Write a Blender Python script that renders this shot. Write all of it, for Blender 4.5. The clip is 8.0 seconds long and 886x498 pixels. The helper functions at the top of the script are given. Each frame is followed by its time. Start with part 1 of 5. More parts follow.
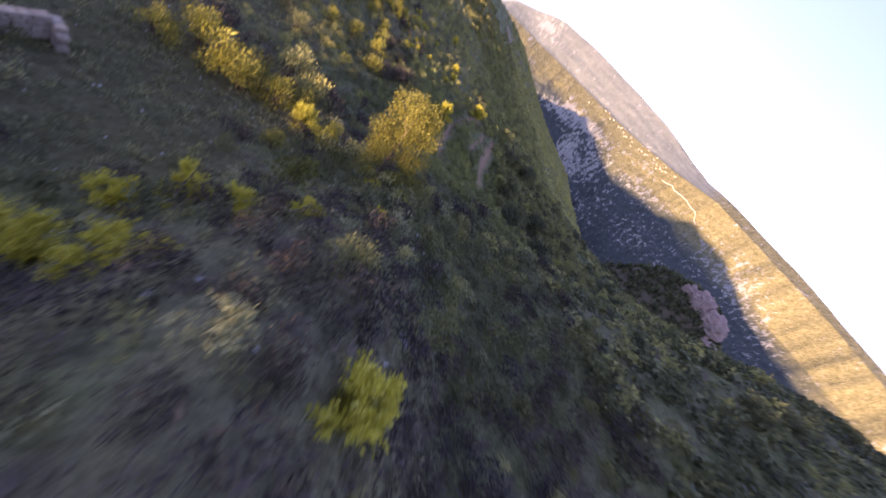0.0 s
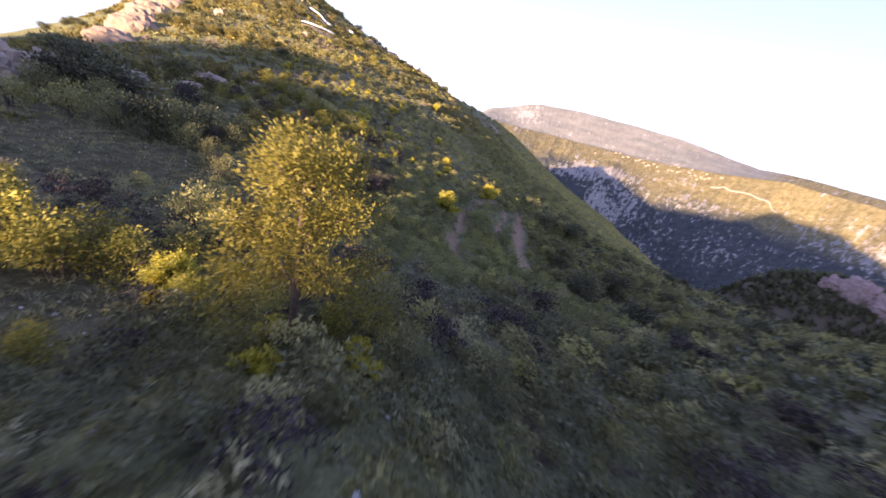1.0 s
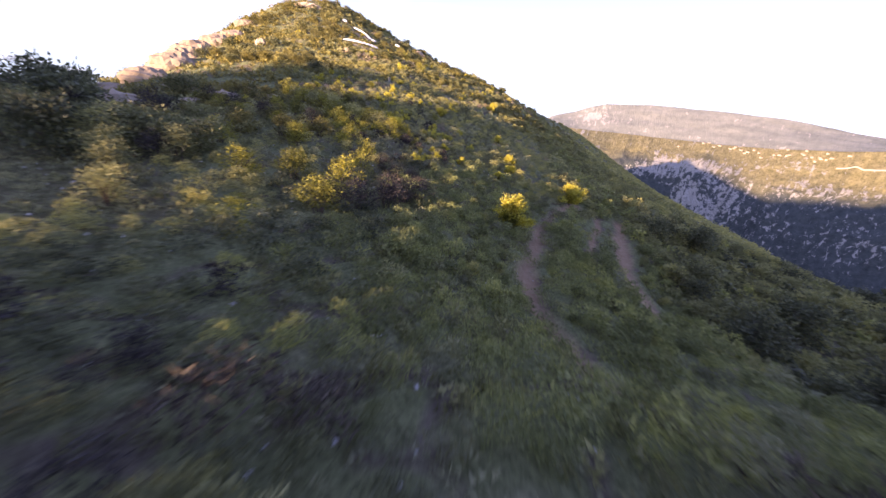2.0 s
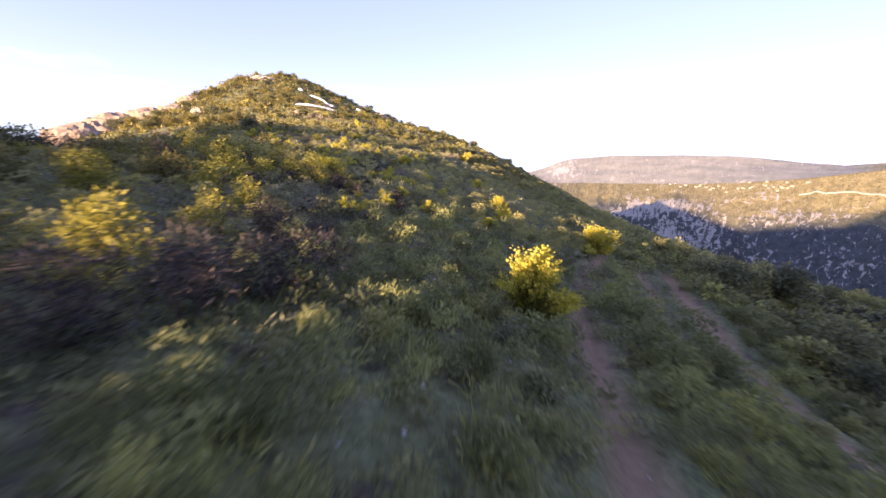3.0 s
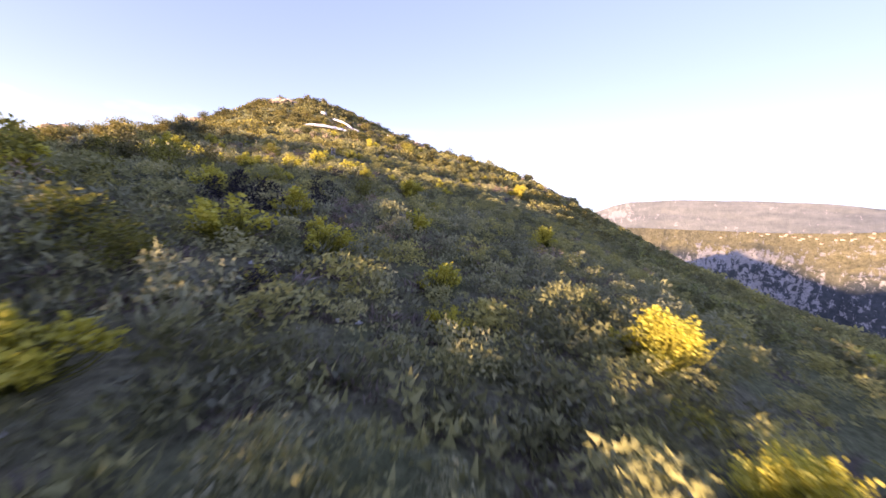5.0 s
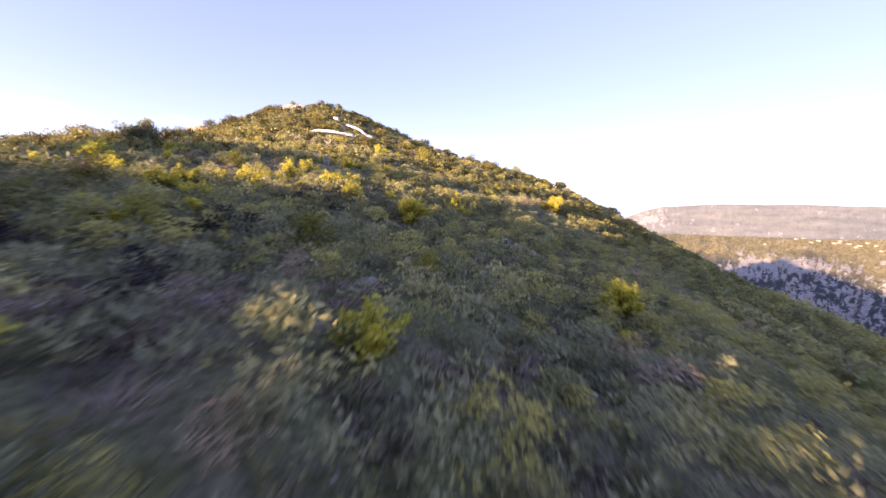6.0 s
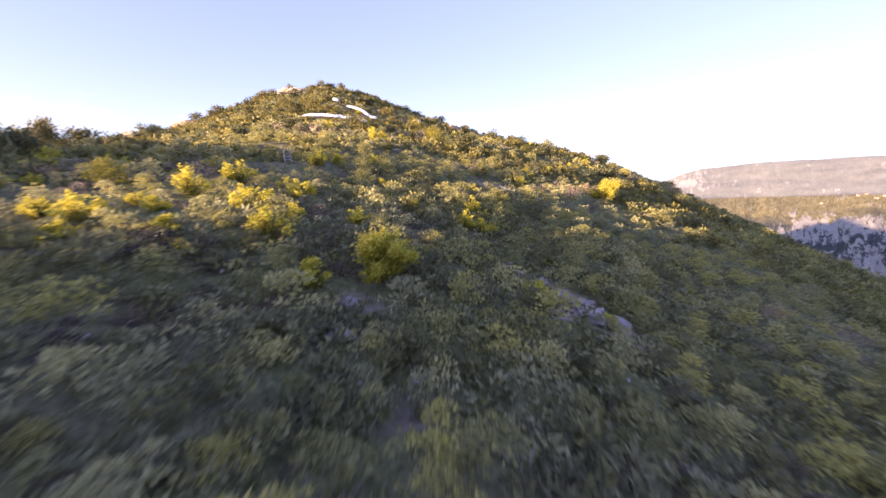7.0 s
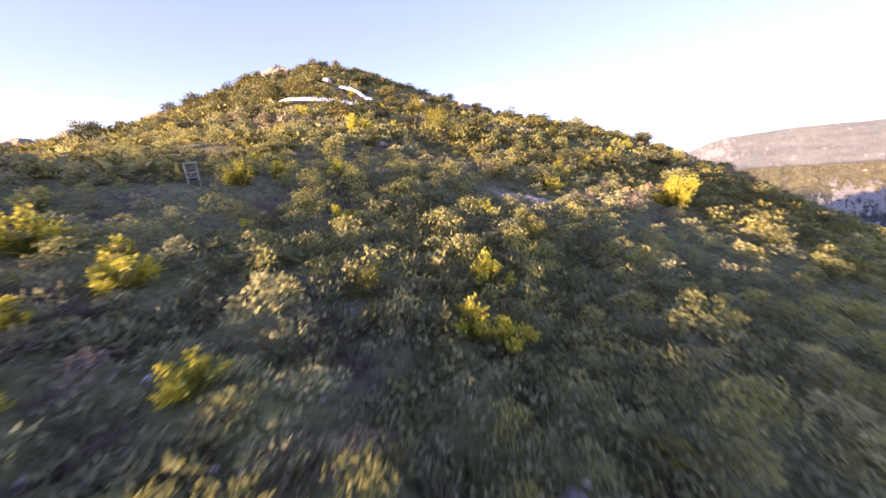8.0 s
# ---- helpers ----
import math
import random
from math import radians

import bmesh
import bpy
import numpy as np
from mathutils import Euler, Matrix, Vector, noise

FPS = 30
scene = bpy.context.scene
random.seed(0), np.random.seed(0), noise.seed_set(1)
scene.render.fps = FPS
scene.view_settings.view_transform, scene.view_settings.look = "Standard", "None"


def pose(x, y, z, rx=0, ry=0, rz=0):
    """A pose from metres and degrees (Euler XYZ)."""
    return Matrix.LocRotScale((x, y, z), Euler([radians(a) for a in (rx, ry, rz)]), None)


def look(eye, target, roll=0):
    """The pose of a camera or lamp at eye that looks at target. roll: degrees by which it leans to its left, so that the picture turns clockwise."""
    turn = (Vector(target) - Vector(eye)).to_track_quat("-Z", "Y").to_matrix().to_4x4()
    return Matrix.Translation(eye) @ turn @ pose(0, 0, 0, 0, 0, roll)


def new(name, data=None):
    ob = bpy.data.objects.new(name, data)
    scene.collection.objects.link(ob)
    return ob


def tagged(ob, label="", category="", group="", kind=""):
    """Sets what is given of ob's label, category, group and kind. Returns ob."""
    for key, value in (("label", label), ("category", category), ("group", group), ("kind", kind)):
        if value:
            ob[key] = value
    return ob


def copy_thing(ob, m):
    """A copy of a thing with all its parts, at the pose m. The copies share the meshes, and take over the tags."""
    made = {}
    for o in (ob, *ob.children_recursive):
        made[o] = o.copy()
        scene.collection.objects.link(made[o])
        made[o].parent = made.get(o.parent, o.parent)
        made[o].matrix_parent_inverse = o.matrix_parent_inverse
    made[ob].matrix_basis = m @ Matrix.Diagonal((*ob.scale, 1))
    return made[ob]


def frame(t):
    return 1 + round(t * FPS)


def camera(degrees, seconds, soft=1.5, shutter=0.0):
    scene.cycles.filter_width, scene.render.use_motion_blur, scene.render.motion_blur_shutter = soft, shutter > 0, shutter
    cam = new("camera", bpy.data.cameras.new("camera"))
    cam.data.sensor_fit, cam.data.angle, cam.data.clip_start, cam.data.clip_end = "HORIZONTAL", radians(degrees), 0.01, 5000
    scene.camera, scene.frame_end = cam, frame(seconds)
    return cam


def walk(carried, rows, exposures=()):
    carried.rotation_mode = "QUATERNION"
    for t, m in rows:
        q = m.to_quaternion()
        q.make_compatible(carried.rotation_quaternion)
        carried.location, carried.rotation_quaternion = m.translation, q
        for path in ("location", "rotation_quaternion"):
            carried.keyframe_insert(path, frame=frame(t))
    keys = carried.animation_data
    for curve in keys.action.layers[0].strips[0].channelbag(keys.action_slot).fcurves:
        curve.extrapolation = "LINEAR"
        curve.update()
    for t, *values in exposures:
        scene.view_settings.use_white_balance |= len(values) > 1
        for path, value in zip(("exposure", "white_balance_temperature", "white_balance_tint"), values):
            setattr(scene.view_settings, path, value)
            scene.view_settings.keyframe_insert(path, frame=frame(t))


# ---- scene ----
cam = camera(101.0, 8.0, soft=1.4, shutter=0.34)
PATH = [
    (0, (5.746, 5.882, -4.544), (6.34, 7.47, -5.605), 47.7),
    (0.5, (8.196, 11.05, -6.711), (8.486, 12.84, -7.555), 29.2),
    (1, (9.448, 16.196, -8.792), (9.516, 18.04, -9.563), 16.5),
    (1.2, (9.738, 18.045, -9.424), (9.691, 19.881, -10.217), 13.5),
    (2.3, (9.716, 32.878, -13.752), (9.35, 34.713, -14.458), 6.9),
    (2.5, (9.382, 35.388, -14.482), (9.068, 37.257, -15.12), 4.3),
    (3, (8.527, 41.611, -15.542), (8.228, 43.542, -15.969), 1.9),
    (3.5, (7.735, 47.957, -15.956), (7.451, 49.897, -16.35), -4.3),
    (4, (7.075, 54.056, -16.089), (6.873, 56.021, -16.403), -8.2),
    (4.5, (6.646, 59.76, -15.942), (6.21, 61.694, -16.201), 0.2),
    (5.8, (4.626, 69.132, -14.985), (3.963, 71.008, -15.184), 3.0),
    (6, (4.189, 71.215, -14.572), (3.497, 73.08, -14.776), 2.9),
    (6.5, (2.93, 75.93, -13.652), (2.146, 77.753, -13.894), 2.7),
    (7, (1.449, 80.421, -12.844), (0.631, 82.217, -13.168), -0.8),
    (7.5, (-0.034, 84.617, -12.074), (-0.846, 86.404, -12.458), -4.8),
    (8, (-1.416, 88.665, -11.122), (-2.309, 90.403, -11.551), -2.9),
]
walk(cam, [(t, look(eye, target, roll)) for t, eye, target, roll in PATH],
     exposures=[(0, 2.80, 6550, 35), (8, 2.80, 6550, 35)])

# ---------------------------------------------------------------- light
SUN_TO = radians(31)          # azimuth the light travels to, clockwise from +y
SUN_UP = radians(6.0)         # height of the sun
world = bpy.data.worlds.new("sky")
scene.world = world
world.use_nodes = True
wt = world.node_tree
wt.nodes.clear()
w_out = wt.nodes.new("ShaderNodeOutputWorld")
w_bg = wt.nodes.new("ShaderNodeBackground")
w_sky = wt.nodes.new("ShaderNodeTexSky")
w_sky.sky_type = 'NISHITA'
w_sky.sun_disc = False
w_sky.sun_elevation = SUN_UP
w_sky.sun_rotation = SUN_TO + math.pi
w_sky.altitude = 400
w_sky.air_density = 1.0
w_sky.dust_density = 0.5
w_sky.ozone_density = 2.4
w_bg.inputs["Strength"].default_value = 0.140
w_hsv = wt.nodes.new("ShaderNodeHueSaturation")
w_hsv.inputs["Saturation"].default_value = 1.4
w_hsv.inputs["Hue"].default_value = 0.537
w_gam = wt.nodes.new("ShaderNodeGamma")
w_gam.inputs["Gamma"].default_value = 0.46
wt.links.new(w_sky.outputs[0], w_gam.inputs["Color"])
wt.links.new(w_gam.outputs[0], w_hsv.inputs["Color"])
# the horizon's tone goes on below the horizon
w_tc = wt.nodes.new("ShaderNodeTexCoord")
w_part = wt.nodes.new("ShaderNodeSeparateXYZ")
w_rise = wt.nodes.new("ShaderNodeMath")
w_rise.operation = 'MAXIMUM'
w_rise.inputs[1].default_value = 0.12
w_join = wt.nodes.new("ShaderNodeCombineXYZ")
wt.links.new(w_tc.outputs["Generated"], w_part.inputs[0])
wt.links.new(w_part.outputs["X"], w_join.inputs["X"])
wt.links.new(w_part.outputs["Y"], w_join.inputs["Y"])
wt.links.new(w_part.outputs["Z"], w_rise.inputs[0])
wt.links.new(w_rise.outputs[0], w_join.inputs["Z"])
wt.links.new(w_join.outputs[0], w_sky.inputs["Vector"])
# thin low clouds
w_map = wt.nodes.new("ShaderNodeMapping")
w_map.inputs["Scale"].default_value = (1, 1, 3.2)
w_noise = wt.nodes.new("ShaderNodeTexNoise")
w_noise.inputs["Scale"].default_value = 7.0
w_noise.inputs["Detail"].default_value = 5.0
w_ramp = wt.nodes.new("ShaderNodeValToRGB")
w_ramp.color_ramp.elements[0].position = 0.52
w_ramp.color_ramp.elements[1].position = 0.64
w_ramp.color_ramp.elements[1].color = (0.55, 0.55, 0.55, 1)
w_mix = wt.nodes.new("ShaderNodeMix")
w_mix.data_type = 'RGBA'
w_mix.inputs["B"].default_value = (1.7, 1.55, 1.57, 1)
wt.links.new(w_tc.outputs["Generated"], w_map.inputs["Vector"])
wt.links.new(w_map.outputs[0], w_noise.inputs["Vector"])
wt.links.new(w_noise.outputs["Fac"], w_ramp.inputs["Fac"])
w_sep = wt.nodes.new("ShaderNodeSeparateXYZ")
w_low = wt.nodes.new("ShaderNodeMapRange")
w_low.inputs["From Min"].default_value, w_low.inputs["From Max"].default_value = 0.20, 0.10
w_mul = wt.nodes.new("ShaderNodeMath")
w_mul.operation = 'MULTIPLY'
wt.links.new(w_tc.outputs["Generated"], w_sep.inputs[0])
wt.links.new(w_sep.outputs["Z"], w_low.inputs["Value"])
wt.links.new(w_ramp.outputs["Color"], w_mul.inputs[0])
wt.links.new(w_low.outputs["Result"], w_mul.inputs[1])
wt.links.new(w_mul.outputs[0], w_mix.inputs["Factor"])
wt.links.new(w_hsv.outputs[0], w_mix.inputs["A"])
wt.links.new(w_mix.outputs["Result"], w_bg.inputs["Color"])
wt.links.new(w_bg.outputs[0], w_out.inputs["Surface"])

sun_data = bpy.data.lights.new("sun", 'SUN')
sun_data.energy = 3.15
sun_data.angle = radians(0.8)
sun_data.color = (1.0, 0.78, 0.48)
sun = new("sun", sun_data)
to = Vector((math.sin(SUN_TO) * math.cos(SUN_UP), math.cos(SUN_TO) * math.cos(SUN_UP), -math.sin(SUN_UP)))
sun.matrix_world = look(-200 * to, (0, 0, 0))

# ---------------------------------------------------------------- noise and terrain
def hash2(i, j, seed):
    h = (i.astype(np.int64) * 374761393 + j.astype(np.int64) * 668265263 + seed * 982451653) & 0x7FFFFFFF
    h = ((h ^ (h >> 13)) * 1274126177) & 0x7FFFFFFF
    return ((h ^ (h >> 16)) & 0xFFFF) / 65535.0


def value_noise(x, y, seed=0):
    i, j = np.floor(x), np.floor(y)
    u, v = x - i, y - j
    u, v = u * u * (3 - 2 * u), v * v * (3 - 2 * v)
    a, b = hash2(i, j, seed), hash2(i + 1, j, seed)
    c, d = hash2(i, j + 1, seed), hash2(i + 1, j + 1, seed)
    return (a * (1 - u) + b * u) * (1 - v) + (c * (1 - u) + d * u) * v


def fbm(x, y, size, octaves=4, seed=0):
    """Noise about 0, within about -1 to 1."""
    out, amp, total = 0.0, 1.0, 0.0
    for n in range(octaves):
        k = 2.0 ** n / size
        out = out + amp * (value_noise(x * k + 17.3 * n, y * k - 9.1 * n, seed + n) * 2 - 1)
        total += amp
        amp *= 0.5
    return out / total


# Swells of the mountainside: middle x, y; reach along and across; turn; height.
SWELLS = [
    (-53.9, 150.8, 32.4, 22.7, -0.12, 22.00),
    (-26.9, 139.9, 41.1, 37.2, 0.00, 13.53),
    (-51.0, 99.9, 37.9, 23.2, 0.02, 3.9),
    (-13.1, 195.1, 65.2, 90.8, 0.06, 8.12),
    (7.2, 332.6, 109.9, 63.5, 0.83, 40.73),
    (5.7, 5.8, 3.7, 11.2, -0.15, 7.22),
    (38.0, 49.3, 18.4, 15.1, -0.25, -12.06),
    (-22.6, 30.1, 30.7, 24.5, -0.01, 1.32),
    (64.4, 27.1, 27.6, 32.6, 0.03, 27.86),
    (-0.8, 71.8, 22.5, 24.3, 0.02, 5.46),
    (15.4, 100.9, 29.1, 28.7, -0.01, -3.94),
    (120.9, 372.4, 120.0, 120.3, 0.00, -7.81),
    (-96.5, 61.8, 48.8, 52.1, 0.01, -8.16),
    (-33.4, 144.4, 18.4, 18.6, 0.02, -12.02),
    (18.6, -30.1, 60.0, 49.7, -0.00, -1.39),
    # unseen hollow behind the summit, sunk to trim its shadow on the gorge wall
    (-120.0, 310.0, 40.0, 50.0, 0.00, -30.0),
    (-21.0, 96.0, 13.0, 10.5, 0.00, 0.95),
    (-34.0, 118.0, 10.0, 9.0, 0.00, 0.70),
    (1.0, 112.0, 8.0, 8.0, 0.00, 0.70),
    (2.0, 148.0, 14.0, 14.0, 0.00, 1.00),
    (112.0, 305.0, 45.0, 60.0, 0.00, -4.5),
    (50.0, 77.0, 8.0, 16.0, 0.00, -2.0),
    (-49.0, 95.0, 15.0, 5.0, 2.10, 1.00),
    (-32.0, 89.0, 9.0, 3.5, 0.00, 0.80),
    # unseen swell behind the skyline, added to raise its shadow on the gorge wall
    (12.0, 196.0, 17.0, 16.0, 0.00, 7.5),
]


SUN_S, SUN_C = math.sin(SUN_TO), math.cos(SUN_TO)


def smooth_ground(x, y):
    x, y = np.asarray(x, float), np.asarray(y, float)
    z = -17.909 + -0.1075 * np.maximum(x, -140) + -0.0991 * np.clip(y, -60, 450)
    for cx, cy, rx, ry, turn, high in SWELLS:
        c, s = math.cos(turn), math.sin(turn)
        u, v = (x - cx) * c + (y - cy) * s, (y - cy) * c - (x - cx) * s
        z = z + high * np.exp(-0.5 * ((u / rx) ** 2 + (v / ry) ** 2))
    q = (x * 0.93 - np.maximum(y, 60) * 0.37 - 36) / 14
    z = z - 0.9 * 14 * np.log1p(np.exp(np.clip(q, -30, 30))) * np.clip((y + 160) / 150, 0, 1)
    z = z - 0.5 * 30 * np.log1p(np.exp(np.clip((y - 430) / 30, -30, 30)))
    z = z - 0.35 * np.maximum(-120 - x, 0)
    # west of the rock edge the ground falls away
    west = -0.91 * (x + 42) - 0.414 * (y - 62)
    z = z - np.minimum(0.32 * 4 * np.log1p(np.exp(np.clip((west - 6) / 4, -30, 30))), 14) * np.clip((y + 10) / 40, 0, 1)
    # the back of the summit and of the far shoulder, out of view, cut to shape their shadow
    behind, beyond = SUN_C * x - SUN_S * y, SUN_S * x + SUN_C * y
    z = z - 1.7 * np.clip(-129 - behind, 0, 26) * np.clip((beyond - 75) / 15, 0, 1) * np.clip((225 - beyond) / 20, 0, 1)
    z = z - 1.8 * np.clip(-141 - behind, 0, 50) * np.clip((beyond - 215) / 20, 0, 1)
    # an unseen ridge added behind the start, its crest tuned to lay a long evening shadow on the spur and the gorge
    # wall
    across, along = behind, beyond
    shade = np.interp(across, [-260, -140, -100, -90, -86, -83, -80, -75, -71, -68, -63, -60, -57, -54, -51.5, -49.5, -47, -44, -41, -38, -35, -33, -31, -29, -27, -24, -19, -14, -9, -6.6, -4.6, -2.5, -0.5, 3, 9, 17, 23, 28, 36, 49, 66, 86, 118, 134, 186, 231, 304, 400],
                      [-28.8, -23.0, -19.6, -14.9, -12.2, -13.0, -10.6, -5.2, -1.5, -0.4, 0.2, -2.5, -7.4, -9.4, -7.2, -3.6, -2.2, -2.8, -5.0, -8.8, -11.2, -11.4, -11.6, -11.1, -14.6, -14.6, -14.1, -15.7, -12.1, -10.1, -9.5, -9.2, -8.0, -6.0, -5.8, -5.2, -3.5, -0.9, 0.2, 1.2, 4.6, 17.8, 39.4, 34.6, 34.8, 2.6, -7.2, -14.0])
    rise = np.exp(-0.5 * ((along + 200) / 30) ** 2)
    z = z + (shade + 20.3 - z) * rise
    return np.maximum(z, -180)


# The three worn tracks on the spur: points of their middle lines, and half widths.
TRACKS = [
    ([(13.4, 37), (12.4, 40.9), (11.4, 43.6), (11.1, 47.5), (11.8, 52.5), (12.1, 57.5), (14.0, 64), (16.4, 69.6)], 0.42),
    ([(16.4, 57), (17.4, 62.7), (18.5, 66.5), (18.9, 69.5)], 0.32),
    ([(23.0, 44), (20.8, 49.5), (20.0, 53.5), (19.9, 58.5), (20.4, 63.5), (20.9, 67), (21.5, 70.5)], 0.60),
]
# Bare rock and earth patches: x, y, radius along x, along y.
BARE = [
    (1.5, 91.0, 1.4, 0.75), (0.4, 91.8, 1.1, 0.6), (-0.9, 92.5, 0.8, 0.4), (-3.9, 87.4, 0.9, 0.6), (-4.4, 88.7, 0.5, 0.4), (0.2, 90.4, 1.0, 0.5), (-1.1, 84.8, 0.5, 0.3), (-6.2, 107.5, 2.0, 0.9), (-10.4, 116.5, 2.2, 0.8),
    (-5.3, 132.0, 3.0, 1.2), (-33.8, 121.0, 6.0, 3.0), (-30, 104, 3, 1.2),
    (-39.2, 135.2, 5.5, 2.4), (-46, 138.6, 1.6, 1.0), (-29.8, 140.0, 1.6, 1.2),
]
MEADOWS = [(-4.5, 24.0, 7.5, 5.0), (-13.0, 38.0, 13.0, 6.5), (-2.0, 18.0, 5, 4)]


def near_line(x, y, line):
    best = np.full(np.shape(x), 1e9)
    for (ax, ay), (bx, by) in zip(line[:-1], line[1:]):
        dx, dy = bx - ax, by - ay
        t = np.clip(((x - ax) * dx + (y - ay) * dy) / (dx * dx + dy * dy), 0, 1)
        best = np.minimum(best, np.hypot(x - ax - t * dx, y - ay - t * dy))
    return best


def track_mask(x, y):
    m = np.zeros(np.shape(x))
    wob = 0.35 * fbm(x, y, 2.2, 2, 71)
    for line, half in TRACKS:
        m = np.maximum(m, np.clip(1.25 - (near_line(x, y, line) + wob) / half * 0.8, 0, 1))
    return m


def patch_mask(x, y, patches, edge=0.35):
    m = np.zeros(np.shape(x))
    wob = edge * fbm(x, y, 1.7, 3, 33)
    for px, py, rx, ry in patches:
        m = np.maximum(m, np.clip((1 - np.hypot((x - px) / rx, (y - py) / ry) + wob) * 3, 0, 1))
    return m


def ground_z(x, y):
    z = smooth_ground(x, y)
    near = np.exp(-np.hypot((x + 10) / 120, (y - 80) / 140) ** 2)
    z = z + 0.35 * fbm(x, y, 7, 3, 5) * (0.3 + near) + 0.9 * fbm(x, y, 26, 2, 9) * (1 - near)
    # low terrace steps that cross the slope
    z = z + 0.18 * np.sin(smooth_ground(x, y) * 2.6 + fbm(x, y, 15, 2, 3) * 2) * near
    return z - 0.22 * track_mask(x, y)


def cushions(x, y):
    """Low rounded cushions of scrub, 0 in the gaps to 1 on the tops."""
    wx, wy = x + 0.5 * fbm(x, y, 1.3, 2, 21), y + 0.5 * fbm(x, y, 1.3, 2, 23)
    best = np.full(np.shape(x), 9.0)
    i, j = np.floor(wx / 1.25), np.floor(wy / 1.25)
    for a in (-1, 0, 1):
        for b in (-1, 0, 1):
            px, py = (i + a + hash2(i + a, j + b, 31)) * 1.25, (j + b + hash2(i + a, j + b, 32)) * 1.25
            big = 0.55 + 0.45 * hash2(i + a, j + b, 35)
            best = np.minimum(best, np.hypot(wx - px, wy - py) / big)
    return np.sqrt(np.clip(1 - best ** 2, 0, 1))


def cushion_spots(x0, x1, y0, y1):
    """Middles and reaches of the cushions in a stretch of the slope."""
    i, j = np.meshgrid(np.arange(math.floor(x0 / 1.25), x1 / 1.25), np.arange(math.floor(y0 / 1.25), y1 / 1.25))
    i, j = i.ravel(), j.ravel()
    px, py = (i + hash2(i, j, 31)) * 1.25, (j + hash2(i, j, 32)) * 1.25
    qx, qy = px - 0.5 * fbm(px, py, 1.3, 2, 21), py - 0.5 * fbm(px, py, 1.3, 2, 23)
    return np.stack([qx, qy], 1), 0.55 + 0.45 * hash2(i, j, 35)


def scrub_lift(x, y):
    free = (1 - track_mask(x, y)) * (1 - patch_mask(x, y, BARE)) * (1 - patch_mask(x, y, MEADOWS, 0.25))
    return free * (0.24 * cushions(x, y) + 0.08 * fbm(x, y, 0.9, 2, 37))


def gz(x, y):
    return float(ground_z(np.array([float(x)]), np.array([float(y)]))[0])


# ---------------------------------------------------------------- materials
def material(name, build, rough=0.8, spec=0.3):
    m = bpy.data.materials.new(name)
    m.use_nodes = True
    nt = m.node_tree
    bsdf = nt.nodes["Principled BSDF"]
    bsdf.inputs["Roughness"].default_value = rough
    bsdf.inputs["Specular IOR Level"].default_value = spec
    build(nt, bsdf)
    return m


def node(nt, kind, **values):
    n = nt.nodes.new(kind)
    for k, v in values.items():
        n.inputs[k].default_value = v
    return n


def noise_node(nt, scale, detail=4.0, rough=0.6, coords="Object"):
    tc = nt.nodes.new("ShaderNodeTexCoord")
    n = node(nt, "ShaderNodeTexNoise", Scale=scale, Detail=detail, Roughness=rough)
    nt.links.new(tc.outputs[coords], n.inputs["Vector"])
    return n.outputs["Fac"]


def ramp(nt, fac, stops):
    r = nt.nodes.new("ShaderNodeValToRGB")
    while len(r.color_ramp.elements) < len(stops):
        r.color_ramp.elements.new(0.5)
    for e, (p, c) in zip(r.color_ramp.elements, stops):
        e.position, e.color = p, (*c, 1) if len(c) == 3 else c
    nt.links.new(fac, r.inputs["Fac"])
    return r.outputs["Color"]


def blend(nt, fac, a, b, mode='MIX'):
    m = nt.nodes.new("ShaderNodeMix")
    m.data_type, m.blend_type = 'RGBA', mode
    for sock, val in ((m.inputs["Factor"], fac), (m.inputs["A"], a), (m.inputs["B"], b)):
        if isinstance(val, (int, float)):
            sock.default_value = val
        elif isinstance(val, tuple):
            sock.default_value = (*val, 1)
        else:
            nt.links.new(val, sock)
    return m.outputs["Result"]


def maths(nt, op, a, b=0.0):
    m = nt.nodes.new("ShaderNodeMath")
    m.operation = op
    for sock, val in ((m.inputs[0], a), (m.inputs[1], b)):
        if isinstance(val, (int, float)):
            sock.default_value = val
        else:
            nt.links.new(val, sock)
    return m.outputs[0]


def bump(nt, bsdf, height, strength=0.5, distance=0.05):
    b = node(nt, "ShaderNodeBump", Strength=strength, Distance=distance)
    nt.links.new(height, b.inputs["Height"])
    nt.links.new(b.outputs["Normal"], bsdf.inputs["Normal"])


def attribute(nt, name):
    a = nt.nodes.new("ShaderNodeAttribute")
    a.attribute_name = name
    return a.outputs["Fac"]


